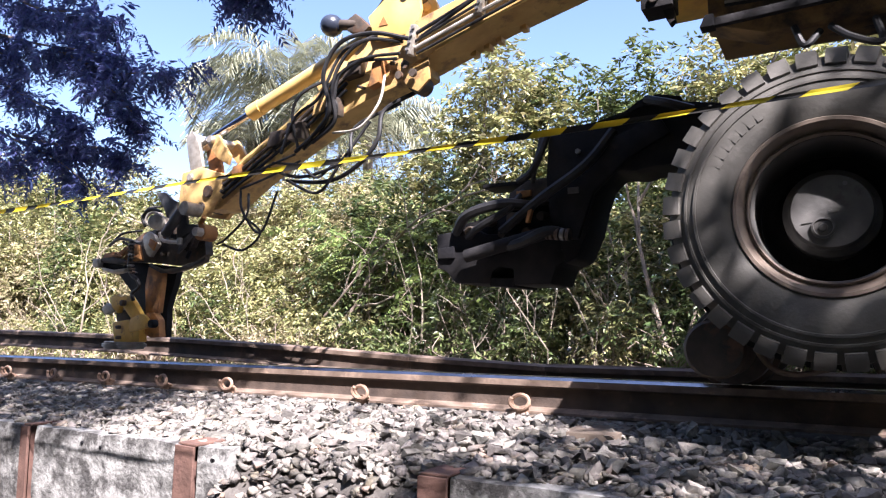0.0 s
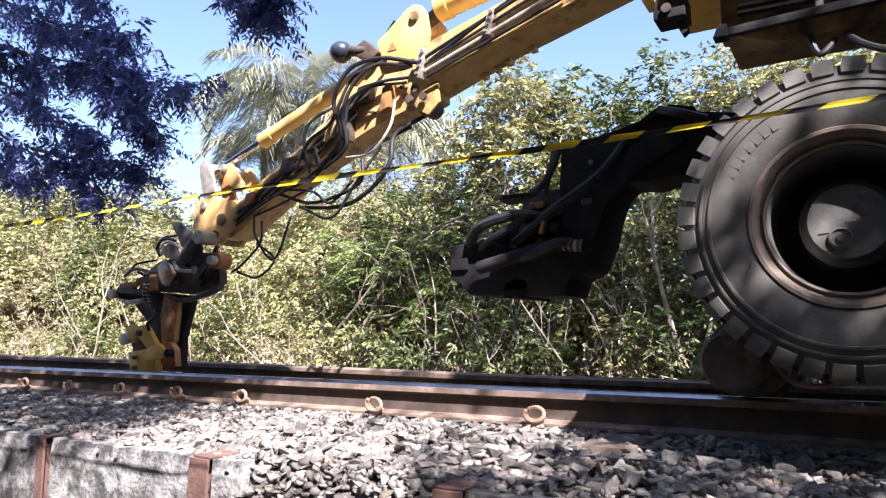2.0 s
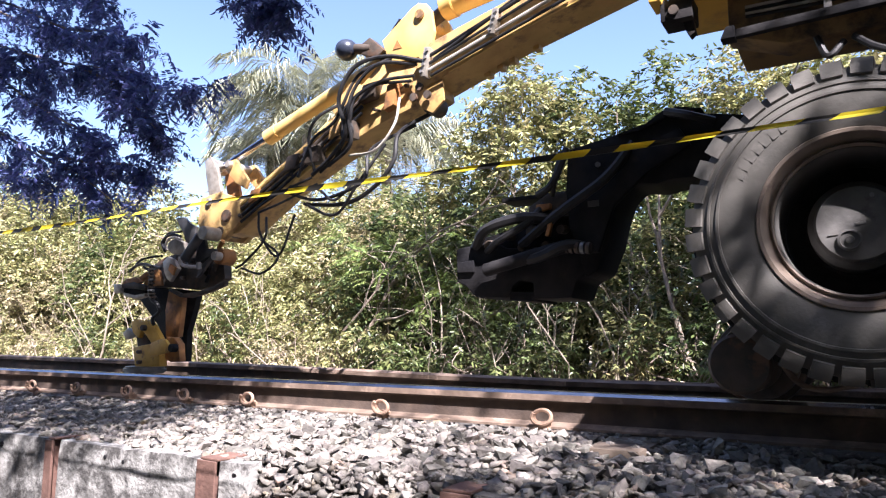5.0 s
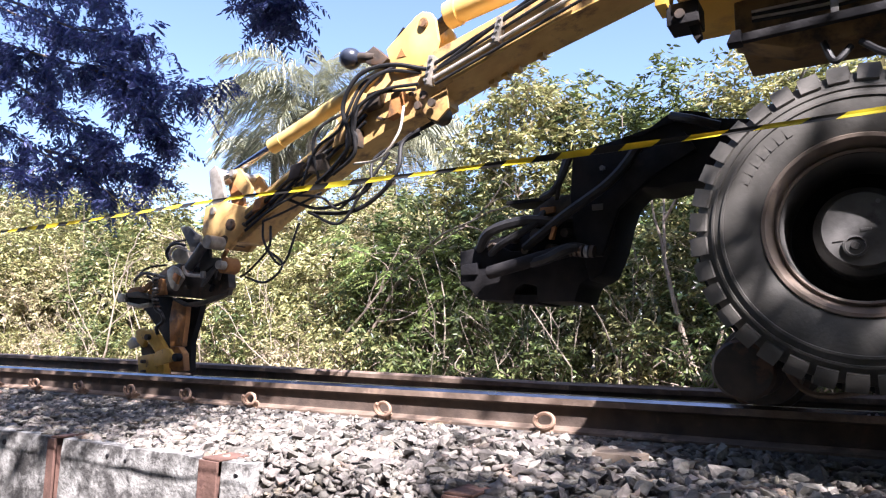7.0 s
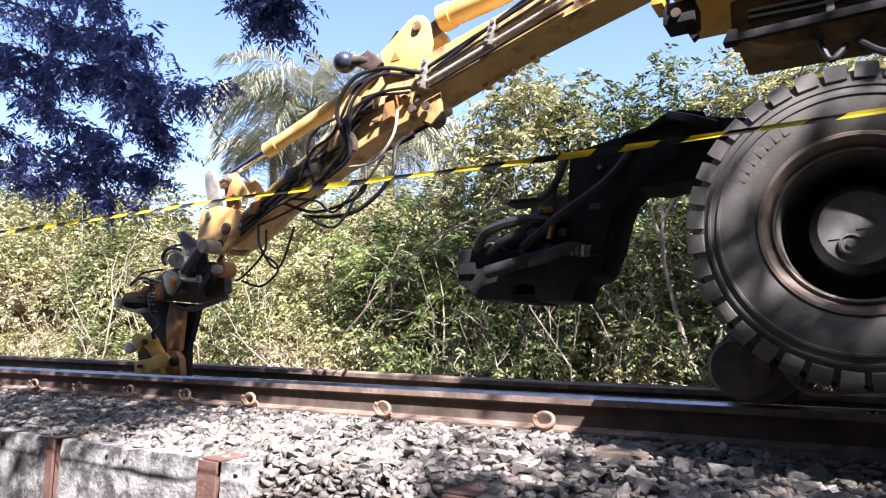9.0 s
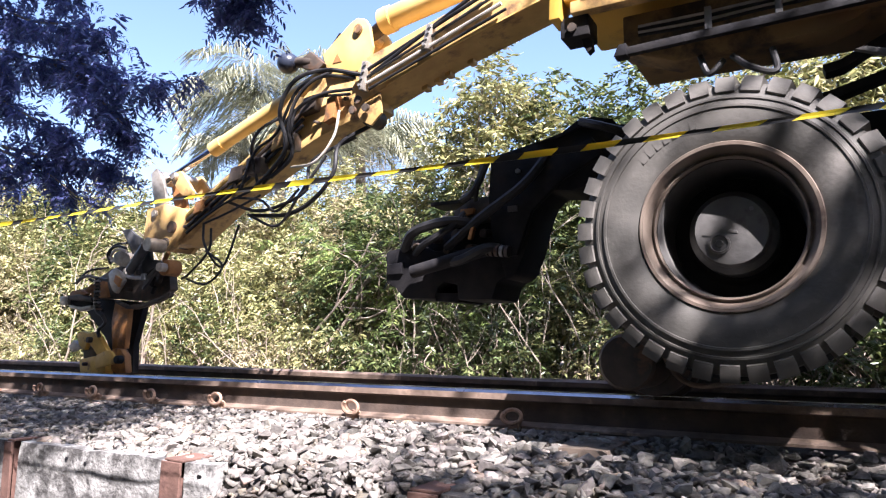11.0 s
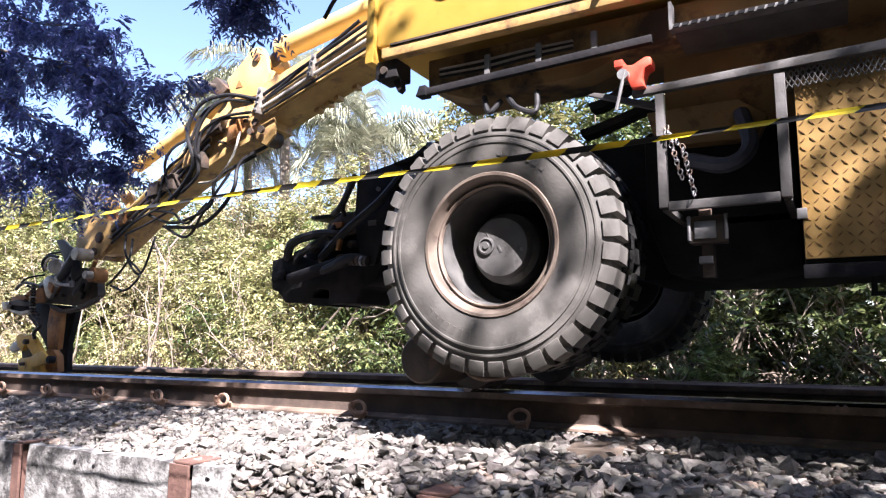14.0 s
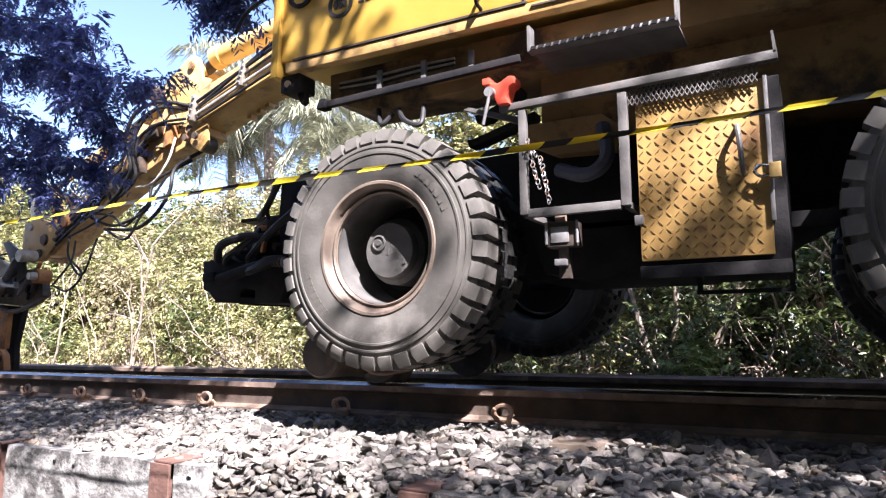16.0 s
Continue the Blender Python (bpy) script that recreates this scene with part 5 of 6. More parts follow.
    part("gripper_base", prism([(-6.419, 0.102), (-6.239, 0.127), (-6.104, 0.097), (-6.091, -0.035), (-6.382, -0.046)], 0.27, 0.34, bevel=0.01), jaw_yellow, bo, "yellow gripper base with rust stains")
    part("hook_plate", prism([(-6.175, 0.037), (-6.173, 0.137), (-6.053, 0.172), (-6.007, 0.165), (-5.945, 0.109), (-5.96, 0.076), (-6.047, 0.057)], 0.24, 0.265, bevel=0.008), jaw_yellow, bo)
    part("roller_housing", prism([(-6.15, 0.146), (-6.095, 0.185), (-6.011, 0.182), (-5.955, 0.133), (-5.931, 0.006), (-6.044, -0.002), (-6.138, 0.037)], 0.32, 0.38, bevel=0.012), rust_orange, bo, "rust-orange roller housing")
    part("bolt_head", rod((-6.318, 0.235, 0.067), (-6.318, 0.29, 0.067), 0.014, seg=12, bevel=0.004), dull_iron, bo)
    part("bolt_head", rod((-6.309, 0.235, -0.009), (-6.309, 0.29, -0.009), 0.014, seg=12, bevel=0.004), dull_iron, bo)
    part("bolt_head", rod((-5.938, 0.235, 0.105), (-5.938, 0.29, 0.105), 0.03, seg=12, bevel=0.004), black_steel, bo)
    part("bolt_head", rod((-6.284, 0.235, 0.249), (-6.284, 0.29, 0.249), 0.022, seg=12, bevel=0.004), dull_iron, bo)
    part("guide_disc", rod((-6.352, 0.34, -0.094), (-6.352, 0.34, -0.043), 0.155, seg=40, bevel=0.014), bare_steel, bo, "worn grey guide disc")
    return bo


def build_excavator():
    ex = thing("excavator", "yellow road-rail excavator with raised boom, running on the rails", "excavator")
    build_body(ex)
    build_side_kit(ex)
    build_chassis(ex)
    build_coupler(ex)
    boom = build_boom(ex)
    wheels = [build_wheel(ex, x, y, f) for x in (HUB_X, REAR_X) for y, f in ((-0.42, False), (1.48, True))]

    def hose(pts, r, mat):
        part("hose", tube(smooth_line(pts), r), mat, ex, "black rubber hose" if mat is rubber else "dusty blue-grey hose")
    hose([(-1.70, -0.50, 1.27), (-1.67, -0.52, 1.19), (-1.62, -0.50, 1.24)], 0.012, rubber)
    hose([(-1.59, -0.50, 1.25), (-1.53, -0.55, 1.18), (-1.45, -0.55, 1.15), (-1.46, -0.50, 1.25)], 0.012, rubber)
    hose([(-0.71, -0.35, 1.08), (-0.68, -0.42, 0.93), (-0.76, -0.42, 0.87), (-0.90, -0.35, 0.92)], 0.030, blue_hose)
    hose([(-2.47, -0.64, 1.75), (-2.36, -0.66, 1.84), (-2.17, -0.64, 1.91)], 0.010, rubber)
    return ex, boom, wheels


# ---- vegetation ----
def leaf_mesh(name, base, d, length, slim, mat, parent, rng, droop=0.12):
    """Folded pointed leaves, two quads along a midrib, from base points along directions d."""
    n = len(base)
    d = d / np.linalg.norm(d, axis=1)[:, None]
    s = np.cross(d, rng.normal(size=(n, 3)) * 0.6 + np.array([0, 0, 1.0]))
    s /= np.linalg.norm(s, axis=1)[:, None] + 1e-9
    u = np.cross(d, s)
    L = (length * rng.uniform(0.65, 1.25, n))[:, None]
    W = L * slim * 0.5
    down = np.array([0, 0, 1]) * L * droop
    tip = base + d * L - down
    near, far = base + d * L * 0.28, base + d * L * 0.66 - down * 0.4
    v = np.stack([base, near + s * W + u * W * 0.35, far + s * W * 0.85 + u * W * 0.35, tip, far - s * W * 0.85 + u * W * 0.35, near - s * W + u * W * 0.35], 1).reshape(-1, 3)
    k = np.arange(n)[:, None] * 6
    return numpy_mesh(name, v, np.concatenate([k + np.array([0, 1, 2, 3]), k + np.array([0, 3, 4, 5])]), mat, parent)


def leaf_cloud(name, pts, size, mat, parent, rng, slim=0.34, droop=0.35):
    """Leaves that point every way, a little downwards, at the given points."""
    d = rng.normal(size=(len(pts), 3)) * np.array([1, 1, 0.6]) - np.array([0, 0, droop])
    return leaf_mesh(name, np.asarray(pts), d, size, slim, mat, parent, rng)


def leaf_sprays(name, centres, twigs, per, size, mat, parent, rng, slim=0.3, reach=0.30, outward=None):
    """Leaves set along short twigs that spring from the clump centres, drooping at the ends."""
    c = np.repeat(np.asarray(centres), twigs, axis=0)
    n = len(c)
    tw = rng.normal(size=(n, 3)) * np.array([1, 1, 0.7])
    if outward is not None:
        tw += 0.9 * np.repeat(outward, twigs, axis=0)
    tw /= np.linalg.norm(tw, axis=1)[:, None]
    reach_n = (reach * rng.uniform(0.5, 1.25, n))[:, None]
    c = c + rng.normal(size=c.shape) * 0.07
    t = np.tile((np.arange(per) + 0.6) / per, n)[:, None]
    base = np.repeat(c, per, axis=0) + np.repeat(tw * reach_n, per, axis=0) * t - np.array([0, 0, 0.35]) * np.repeat(reach_n, per, axis=0) * t * t
    way = np.repeat(tw, per, axis=0)
    side = np.cross(way, np.array([0, 0, 1.0]) + rng.normal(size=way.shape) * 0.25)
    side /= np.linalg.norm(side, axis=1)[:, None] + 1e-9
    sign = np.where(np.arange(n * per) % 2 == 0, 1.0, -1.0)[:, None]
    d = way * 0.55 + side * sign * 0.85 - np.array([0, 0, 0.35]) + rng.normal(size=way.shape) * 0.28
    return leaf_mesh(name, base, d, size, slim, mat, parent, rng)


def feather_leaves(name, base, way, length, mat, parent, rng, pairs=9, pinna=0.30, width=0.2):
    """Drooping feathered leaves: narrow leaflets in pairs along a bowed rib."""
    n = len(base)
    way = way / np.linalg.norm(way, axis=1)[:, None]
    side = np.cross(way, rng.normal(size=(n, 3)) * 0.5 + np.array([0, 0, 1.0]))
    side /= np.linalg.norm(side, axis=1)[:, None] + 1e-9
    L = length * rng.uniform(0.6, 1.25, n)
    B, D, S = [], [], []
    for k in range(pairs):
        t = (k + 0.5) / pairs
        p = base + way * (L * t)[:, None] - np.array([0, 0, 0.45]) * (L * t * t)[:, None]
        for sg in (-1, 1):
            B.append(p)
            D.append(side * sg * 0.9 + way * 0.5 - np.array([0, 0, 0.25]) + rng.normal(size=p.shape) * 0.12)
            S.append(L * pinna * (1.1 - 0.5 * t))
    B, D, S = np.concatenate(B), np.concatenate(D), np.concatenate(S)
    return leaf_mesh(name, B, D, S, width, mat, parent, rng)


def clump_points(rng, centres, per, spread):
    c = np.repeat(np.asarray(centres), per, axis=0)
    return c + rng.normal(size=c.shape) * spread


def branchy(bm, rng, root, tips, r, seg=6):
    """Stems from a root that part on the way to the tips."""
    root = np.array(root)
    for tp in tips:
        tp = np.array(tp)
        m1 = root + (tp - root) * 0.35 + rng.normal(size=3) * 0.10 * np.array([1, 1, 0.2])
        m2 = root + (tp - root) * 0.7 + rng.normal(size=3) * 0.14
        add_tube(bm, smooth_line([root + rng.normal(size=3) * np.array([0.06, 0.06, 0]), m1, m2, tp], 4), r * rng.uniform(0.6, 1.1), seg, r * 0.22)


def build_shrub(rng, x, y, h, w, leaves, mat, size, name="shrub", label="", low=0.12, slim=0.33, bare=0):
    ob = thing(name, label, name, "greenery behind the track")
    ob.location = (x, y, -0.12)
    per, twigs = 10, 6
    n_cl = max(12, int(leaves / (per * twigs)))
    # clump centres in an uneven egg, denser towards its skin
    u = rng.normal(size=(n_cl, 3))
    u /= np.linalg.norm(u, axis=1)[:, None]
    rad = rng.uniform(0.25, 1.0, n_cl) ** 0.5
    lump = np.array([0.74 + 0.62 * noise.noise(Vector(p) * 2.2 + Vector((x * 3, y * 3, 0))) for p in u])
    c = u * (rad * lump * 1.25)[:, None] * np.array([w, w * 0.8, h * (1 - low) * 0.5]) + np.array([0, 0, h * low + h * (1 - low) * 0.5])
    keep = c[:, 2] > -0.02
    c, u = c[keep], u[keep]
    leaf_sprays("crown", c, twigs, per, size, mat, ob, rng, slim, reach=size * 3.4, outward=u)
    bm = bmesh.new()
    tips = c[rng.choice(len(c), min(len(c), 14), replace=False)]
    branchy(bm, rng, (0, 0, -0.12), tips, 0.009 + 0.004 * h)
    part("trunk", bm, bark, ob, "grey-brown stems")
    if bare:
        bm = bmesh.new()
        for _ in range(bare):
            p = np.array([rng.uniform(-w, w), rng.uniform(-0.8, 0.2), -0.1])
            twiggy(bm, rng, p, np.array([rng.normal() * 0.30, rng.normal() * 0.12, 1.0]), rng.uniform(0.5, 1.5), rng.uniform(0.004, 0.009), 2)
        part("dry_brush", bm, dead_stem, ob, "pale dry twigs")["kind"] = "stuff"
    return ob


def crooked(rng, p, d, length, r, depth):
    """Lines and radii of a crooked stem that bends at every joint and forks into thinner ones; the stem comes first."""
    d = np.asarray(d, dtype=float) / np.linalg.norm(d)
    pts, forks = [np.array(p, dtype=float)], []
    joints = 5
    for k in range(joints):
        d = d + rng.normal(size=3) * np.array([0.20, 0.14, 0.10])
        d /= np.linalg.norm(d)
        pts.append(pts[-1] + d * length / joints)
        if depth and k >= 1 and rng.random() < 0.62:
            forks += crooked(rng, pts[-1], d + rng.normal(size=3) * np.array([0.65, 0.4, 0.35]), length * rng.uniform(0.3, 0.55), r * 0.6, depth - 1)
    return [(pts, r)] + forks


def twiggy(bm, rng, p, d, length, r, depth):
    for pts, rr in crooked(rng, p, d, length, r, depth):
        add_tube(bm, pts, rr, 5, rr * 0.35)


def build_sapling(rng, x, y, h, r, lean, label, mat):
    ob = thing("sapling", label, "sapling", "bare saplings in the thicket")
    ob.location = (x, y, -0.14)
    for start, way, length, rad in (((0, 0, -0.05), (lean, 0.02, 1.0), h, r), ((0.02, 0, -0.05), (lean * -0.6 + 0.12, 0.05, 1.0), h * 0.7, r * 0.7)):
        for k, (pts, rr) in enumerate(crooked(rng, start, way, length, rad, 2)):
            part("branch" if k else "trunk", tube(pts, rr, 6, rr * 0.35), mat, ob)
    return ob


def build_palm(rng, x, y, top, radius, fronds, seed_label):
    ob = thing("palm_tree", seed_label, "palm", "palms behind the thicket")
    ob.location = (x, y, -0.12)
    part("trunk", tube(smooth_line([(0, 0, -0.1), (0.06, 0.02, top * 0.5), (0, 0, top)]), 0.14, 12, 0.10), bark, ob, "slender grey palm trunk")
    V, base = [], 0
    stems = bmesh.new()
    for k in range(fronds):
        a = k * 2.399 + rng.uniform(-0.3, 0.3)
        lift = rng.uniform(-0.1, 1.25)
        L = radius * rng.uniform(0.8, 1.15)
        out = np.array([math.cos(a), math.sin(a), 0.0])
        p = [np.array([0, 0, top])]
        ang = lift
        for i in range(14):
            p.append(p[-1] + (out * math.cos(ang) + np.array([0, 0, math.sin(ang)])) * L / 14)
            ang -= 0.145
        add_tube(stems, [Vector(q) for q in p], 0.016, 5, 0.004)
        side = np.array([-out[1], out[0], 0])
        for i in range(150):
            t = 0.12 + 0.88 * i / 150
            j = t * 14
            q0 = p[int(j)] + (p[min(14, int(j) + 1)] - p[int(j)]) * (j - int(j))
            s = 1 if i % 2 else -1
            ll = radius * 0.36 * (1 - 0.55 * abs(t - 0.45)) * rng.uniform(0.8, 1.15)
            dirn = side * s * rng.uniform(0.35, 0.8) + out * 0.45 + np.array([0, 0, rng.uniform(-0.1, 0.35)])
            dirn /= np.linalg.norm(dirn)
            mid = q0 + dirn * ll * 0.5
            tip = mid + (dirn * 0.5 + np.array([0, 0, -0.65])) * ll * 0.6
            wv = out * 0.015
            V.append(np.stack([q0 - wv * 0.6, q0 + wv * 0.6, mid + wv, mid - wv]))
            V.append(np.stack([mid - wv, mid + wv, tip + wv * 0.2, tip - wv * 0.2]))
    v = np.concatenate(V)
    numpy_mesh("fronds", v, np.arange(len(v)).reshape(-1, 4), leaf_palm, ob)
    part("rachis", stems, leaf_palm, ob)


def build_feather_tree(rng):
    """Low boughs of a feathery-leaved tree that hang over the wall."""
    ob = thing("feathery_tree", "dark shaded boughs of a feathery-leaved tree", "tree")
    boughs = [
        ([(-7.2, -0.9, 3.4), (-5.6, -0.5, 2.85), (-4.7, -0.5, 2.42), (-4.2, -0.5, 2.28), (-3.90, -0.5, 2.14)], 1.0),
        ([(-7.2, -0.9, 3.2), (-5.6, -0.6, 2.50), (-4.8, -0.5, 2.20), (-4.2, -0.5, 2.02), (-3.80, -0.5, 1.90)], 1.0),
        ([(-4.5, -0.5, 2.10), (-4.0, -0.5, 1.86), (-3.55, -0.5, 1.74), (-3.16, -0.5, 1.69)], 0.55),
        ([(-4.1, -0.5, 1.88), (-3.85, -0.5, 1.70), (-3.68, -0.5, 1.56), (-3.54, -0.5, 1.44)], 0.6),
        ([(-6.4, -0.8, 2.9), (-5.5, -0.5, 2.20), (-4.9, -0.5, 1.86), (-4.4, -0.5, 1.62), (-4.18, -0.5, 1.50)], 0.7),
        ([(-6.4, -0.8, 2.4), (-5.5, -0.5, 1.80), (-4.9, -0.5, 1.52), (-4.4, -0.5, 1.32), (-4.0, -0.5, 1.10)], 0.62),
        ([(-6.4, -0.8, 2.1), (-5.7, -0.5, 1.62), (-5.2, -0.5, 1.42), (-4.75, -0.5, 1.30)], 0.5),
        ([(-4.9, -0.5, 1.55), (-4.4, -0.45, 1.42), (-4.0, -0.4, 1.36), (-3.82, -0.4, 1.30)], 0.42),
        ([(-7.0, -0.9, 3.8), (-5.6, -0.6, 3.05), (-4.8, -0.5, 2.72), (-4.15, -0.5, 2.46)], 1.1),
        ([(-6.6, -0.9, 3.3), (-5.6, -0.3, 2.75), (-5.0, -0.3, 2.50), (-4.5, -0.3, 2.30)], 1.1),
        ([(-7.2, -0.9, 3.0), (-6.0, -0.5, 2.55), (-5.4, -0.5, 2.32), (-4.9, -0.5, 2.05)], 1.1),
        ([(-3.9, -0.9, 3.1), (-3.1, -0.5, 2.50), (-2.80, -0.5, 2.16), (-2.58, -0.5, 2.04)], 0.7),
        ([(-3.1, -0.5, 2.50), (-2.86, -0.5, 2.22), (-2.72, -0.5, 2.04)], 0.6),
    ]
    B, D = [], []
    for line0, dens in boughs:
        line = [np.array(p) for p in smooth_line(line0, 14)]
        part("bough", tube([Vector(p) for p in line], 0.013, 6, 0.003), bark, ob, "dark thin bough")
        n = len(line)
        for i in range(3, n):
            d = line[min(i + 1, n - 1)] - line[i - 1]
            d /= np.linalg.norm(d)
            for _ in range(max(1, round(rng.poisson(1.5 * dens)))):
                tw = d * rng.uniform(0.2, 1.0) + rng.normal(size=3) * np.array([0.5, 0.4, 0.45]) - np.array([0, 0, 0.2])
                tw /= np.linalg.norm(tw)
                tl = rng.uniform(0.06, 0.24)
                for k in range(4):
                    B.append(line[i] + tw * tl * (k + 0.5) / 4 + rng.normal(size=3) * 0.012)
                    D.append(tw * 0.7 + rng.normal(size=3) * 0.55 - np.array([0, 0, 0.3]))
    feather_leaves("leaves", np.array(B), np.array(D), 0.115, leaf_blue_shade, ob, rng, pairs=7, pinna=0.44, width=0.30)
    bm = tube([Vector(p) for p in ((-7.6, -1.6, -1.15), (-7.5, -1.5, 1.0), (-7.3, -1.2, 2.6), (-7.2, -0.9, 3.4))], 0.14, 12, 0.05)
    part("trunk", bm, bark, ob, "dark trunk")


def build_shade_tree(rng, trunk, fork, spots, label):
    """A tall tree whose crown dapples the track or the thicket."""
    ob = thing("shade_tree", label, "tree", "tall trees over the track")
    leaf_cloud("crown", clump_points(rng, spots, 60, (0.22, 0.22, 0.15)), 0.105, leaf_green, ob, rng, 0.5)
    bm = bmesh.new()
    add_tube(bm, [Vector(p) for p in trunk], 0.22, 14, 0.10)
    branchy(bm, rng, fork, [spots[i] for i in range(0, min(len(spots), 190), 11)], 0.032)
    part("trunk", bm, bark, ob, "grey-brown trunk and limbs")


def spread_spots(rng, n, xs, ys, zs):
    return [(rng.uniform(*xs), rng.uniform(*ys), rng.uniform(*zs)) for _ in range(n)]


def build_shade_trees(rng):
    spots = spread_spots(rng, 275, (2.6, 9.2), (-6.5, -1.3), (4.4, 6.6)) + spread_spots(rng, 78, (3.3, 6.6), (-4.6, -2.2), (4.9, 6.2)) + spread_spots(rng, 16, (1.2, 2.8), (-2.2, -1.7), (5.2, 6.0))
    build_shade_tree(rng, ((6.2, -7.4, -1.2), (6.1, -7.2, 1.5), (5.8, -6.6, 3.8), (5.4, -5.6, 5.0)), (5.5, -5.9, 4.7), spots, "broad leafy tree over the path, dappling the track")
    spots = spread_spots(rng, 130, (-4.6, 0.6), (-3.0, -2.1), (4.9, 6.2)) + spread_spots(rng, 60, (-5.5, -0.5), (-8.5, -5.2), (4.4, 6.4)) + spread_spots(rng, 42, (-1.4, 0.4), (-4.0, -3.2), (4.9, 6.0))
    build_shade_tree(rng, ((-4.6, -7.8, -1.2), (-4.5, -7.6, 1.5), (-4.3, -6.8, 3.8), (-4.0, -5.8, 5.0)), (-4.1, -6.2, 4.7), spots, "leafy tree behind the path, dappling the rails")
    spots = spread_spots(rng, 150, (-0.8, 4.8), (-0.4, 1.6), (5.2, 6.4))
    build_shade_tree(rng, ((6.6, 3.2, -0.3), (6.5, 3.0, 2.0), (6.0, 2.4, 4.0), (5.2, 1.6, 5.2)), (5.4, 1.7, 5.0), spots, "tall leafy tree beside the track, shading the thicket")


def build_thicket():
    rng = np.random.default_rng(12)
    tops_x = [-30, -17.4, -12.7, -10.4, -7.3, -5.6, -4.4, -3.5, -2.5, -1.7, -0.8, 1.0, 8.0]
    tops_z = [5.5, 5.2, 3.5, 3.2, 3.4, 3.1, 3.1, 3.9, 4.1, 3.9, 3.8, 4.4, 4.6]
    kinds = [
        (leaf_olive, 0.080, "olive-green sunlit shrub with narrow drooping leaves"),
        (leaf_green, 0.092, "green leafy shrub in the thicket"),
        (leaf_dry, 0.072, "straw-coloured dry shrub with sparse leaves"),
        (leaf_olive, 0.096, "yellow-green sunlit shrub with drooping leaves"),
    ]
    x = -19.0
    i = 0
    while x < 5.5:
        h = float(np.interp(x, tops_x, tops_z)) * rng.uniform(0.84, 1.08) + 0.1
        m, s, lab = kinds[(0, 3, 1, 2, 3, 0)[i % 6] if x < -4.5 else (0, 3, 0, 3, 1)[i % 5]]
        build_shrub(rng, x, rng.uniform(4.7, 5.5), h, rng.uniform(0.85, 1.2), (15000 if x > -5.2 else 11000) if x > -9 else 6500, m, s * ((1.0 if x > -5.2 else 0.82) if x > -9 else 1.0), "tree", "slender " + lab.replace("shrub", "tree"), low=0.22)
        x += rng.uniform(0.95, 1.35)
        i += 1
    x = -16.0
    while x < 4.5:
        h = rng.uniform(1.4, 2.5) * (1.0 if x < -4.8 else 0.9)
        pick = (0, 2, 3, 0, 3, 2, 1)[i % 7] if x < -4.6 else (1, 1, 3, 1, 1)[i % 5]
        m, s, lab = kinds[pick]
        build_shrub(rng, x, rng.uniform(3.0, 4.2), h, rng.uniform(0.7, 1.0), 6500 if x > -4.6 else 13000, m, s * ((0.85 if x > -4.6 else 0.68) if x > -9 else 0.9), "shrub", lab, low=0.0, bare=2 if x < -4 else 9)
        x += rng.uniform(0.75, 1.05)
        i += 1
    x = -11.0
    while x < 4.2:
        m, s, lab = kinds[(0, 2, 3, 1)[i % 4] if x < -4 else (1, 1, 0, 1)[i % 4]]
        build_shrub(rng, x, rng.uniform(2.3, 2.75), rng.uniform(0.35, 0.85), rng.uniform(0.4, 0.6), 2000, m, s * 0.6, "shrub", "low " + lab, low=0.0, bare=1)
        x += rng.uniform(0.55, 0.85)
        i += 1
    # bare crooked saplings among the leaves
    for x, y, h, r, lean in ((-6.75, 2.15, 1.5, 0.020, -0.18), (-7.4, 2.2, 1.2, 0.012, -0.4), (-4.9, 2.6, 2.1, 0.026, 0.32), (-5.6, 2.5, 1.5, 0.013, -0.25), (-3.4, 2.5, 1.5, 0.011, 0.10), (-1.05, 2.4, 2.0, 0.026, -0.22), (-0.80, 2.45, 1.8, 0.020, 0.05), (-1.7, 2.4, 1.6, 0.011, 0.12), (-2.3, 2.5, 1.4, 0.010, -0.10), (-0.2, 2.5, 1.7, 0.012, 0.15), (0.4, 2.6, 1.6, 0.014, -0.3), (-8.6, 2.4, 1.6, 0.016, 0.2)):
        build_sapling(rng, x, y, h, r, lean, "bare crooked sapling with pale grey-brown bark", dead_stem if r < 0.019 else bark)
    # feathery bright shrubs and a fern
    for name, x, y, z, n, spread, L, lab in (("shrub", -4.2, 3.0, 1.25, 130, (0.34, 0.25, 0.16), 0.26, "fresh green shrub with feathery leaves"), ("shrub", -3.6, 2.9, 0.75, 90, (0.30, 0.2, 0.14), 0.24, "fresh green shrub with feathery leaves"), ("fern", -0.73, 2.2, 0.12, 60, (0.10, 0.10, 0.06), 0.22, "small bright green fern beside the track")):
        ob = thing(name, lab, name, "greenery behind the track")
        ob.location = (x, y, -0.12)
        b = rng.normal(size=(n, 3)) * np.array(spread) + np.array([0, 0, z])
        feather_leaves("crown", b, (b - np.array([0, 0, z - 0.15])) * 2 + rng.normal(size=(n, 3)) * 0.3, L, leaf_fern, ob, rng, pairs=12, pinna=0.32, width=0.22)
        bm = bmesh.new()
        branchy(bm, rng, (0, 0, -0.12), b[:10], 0.012)
        part("trunk", bm, bark, ob, "thin brown stems")
    # deep woods behind
    woods = thing("far_woods", "dim dense woods behind the thicket", "woods", kind="stuff")
    n = 26000
    px = rng.uniform(-34, 12, n)
    top = np.interp(px, tops_x, tops_z) * 0.80
    pts = np.stack([px, rng.uniform(6.4, 7.8, n), rng.uniform(-0.2, 1.0, n) ** 1.0 * top], 1)
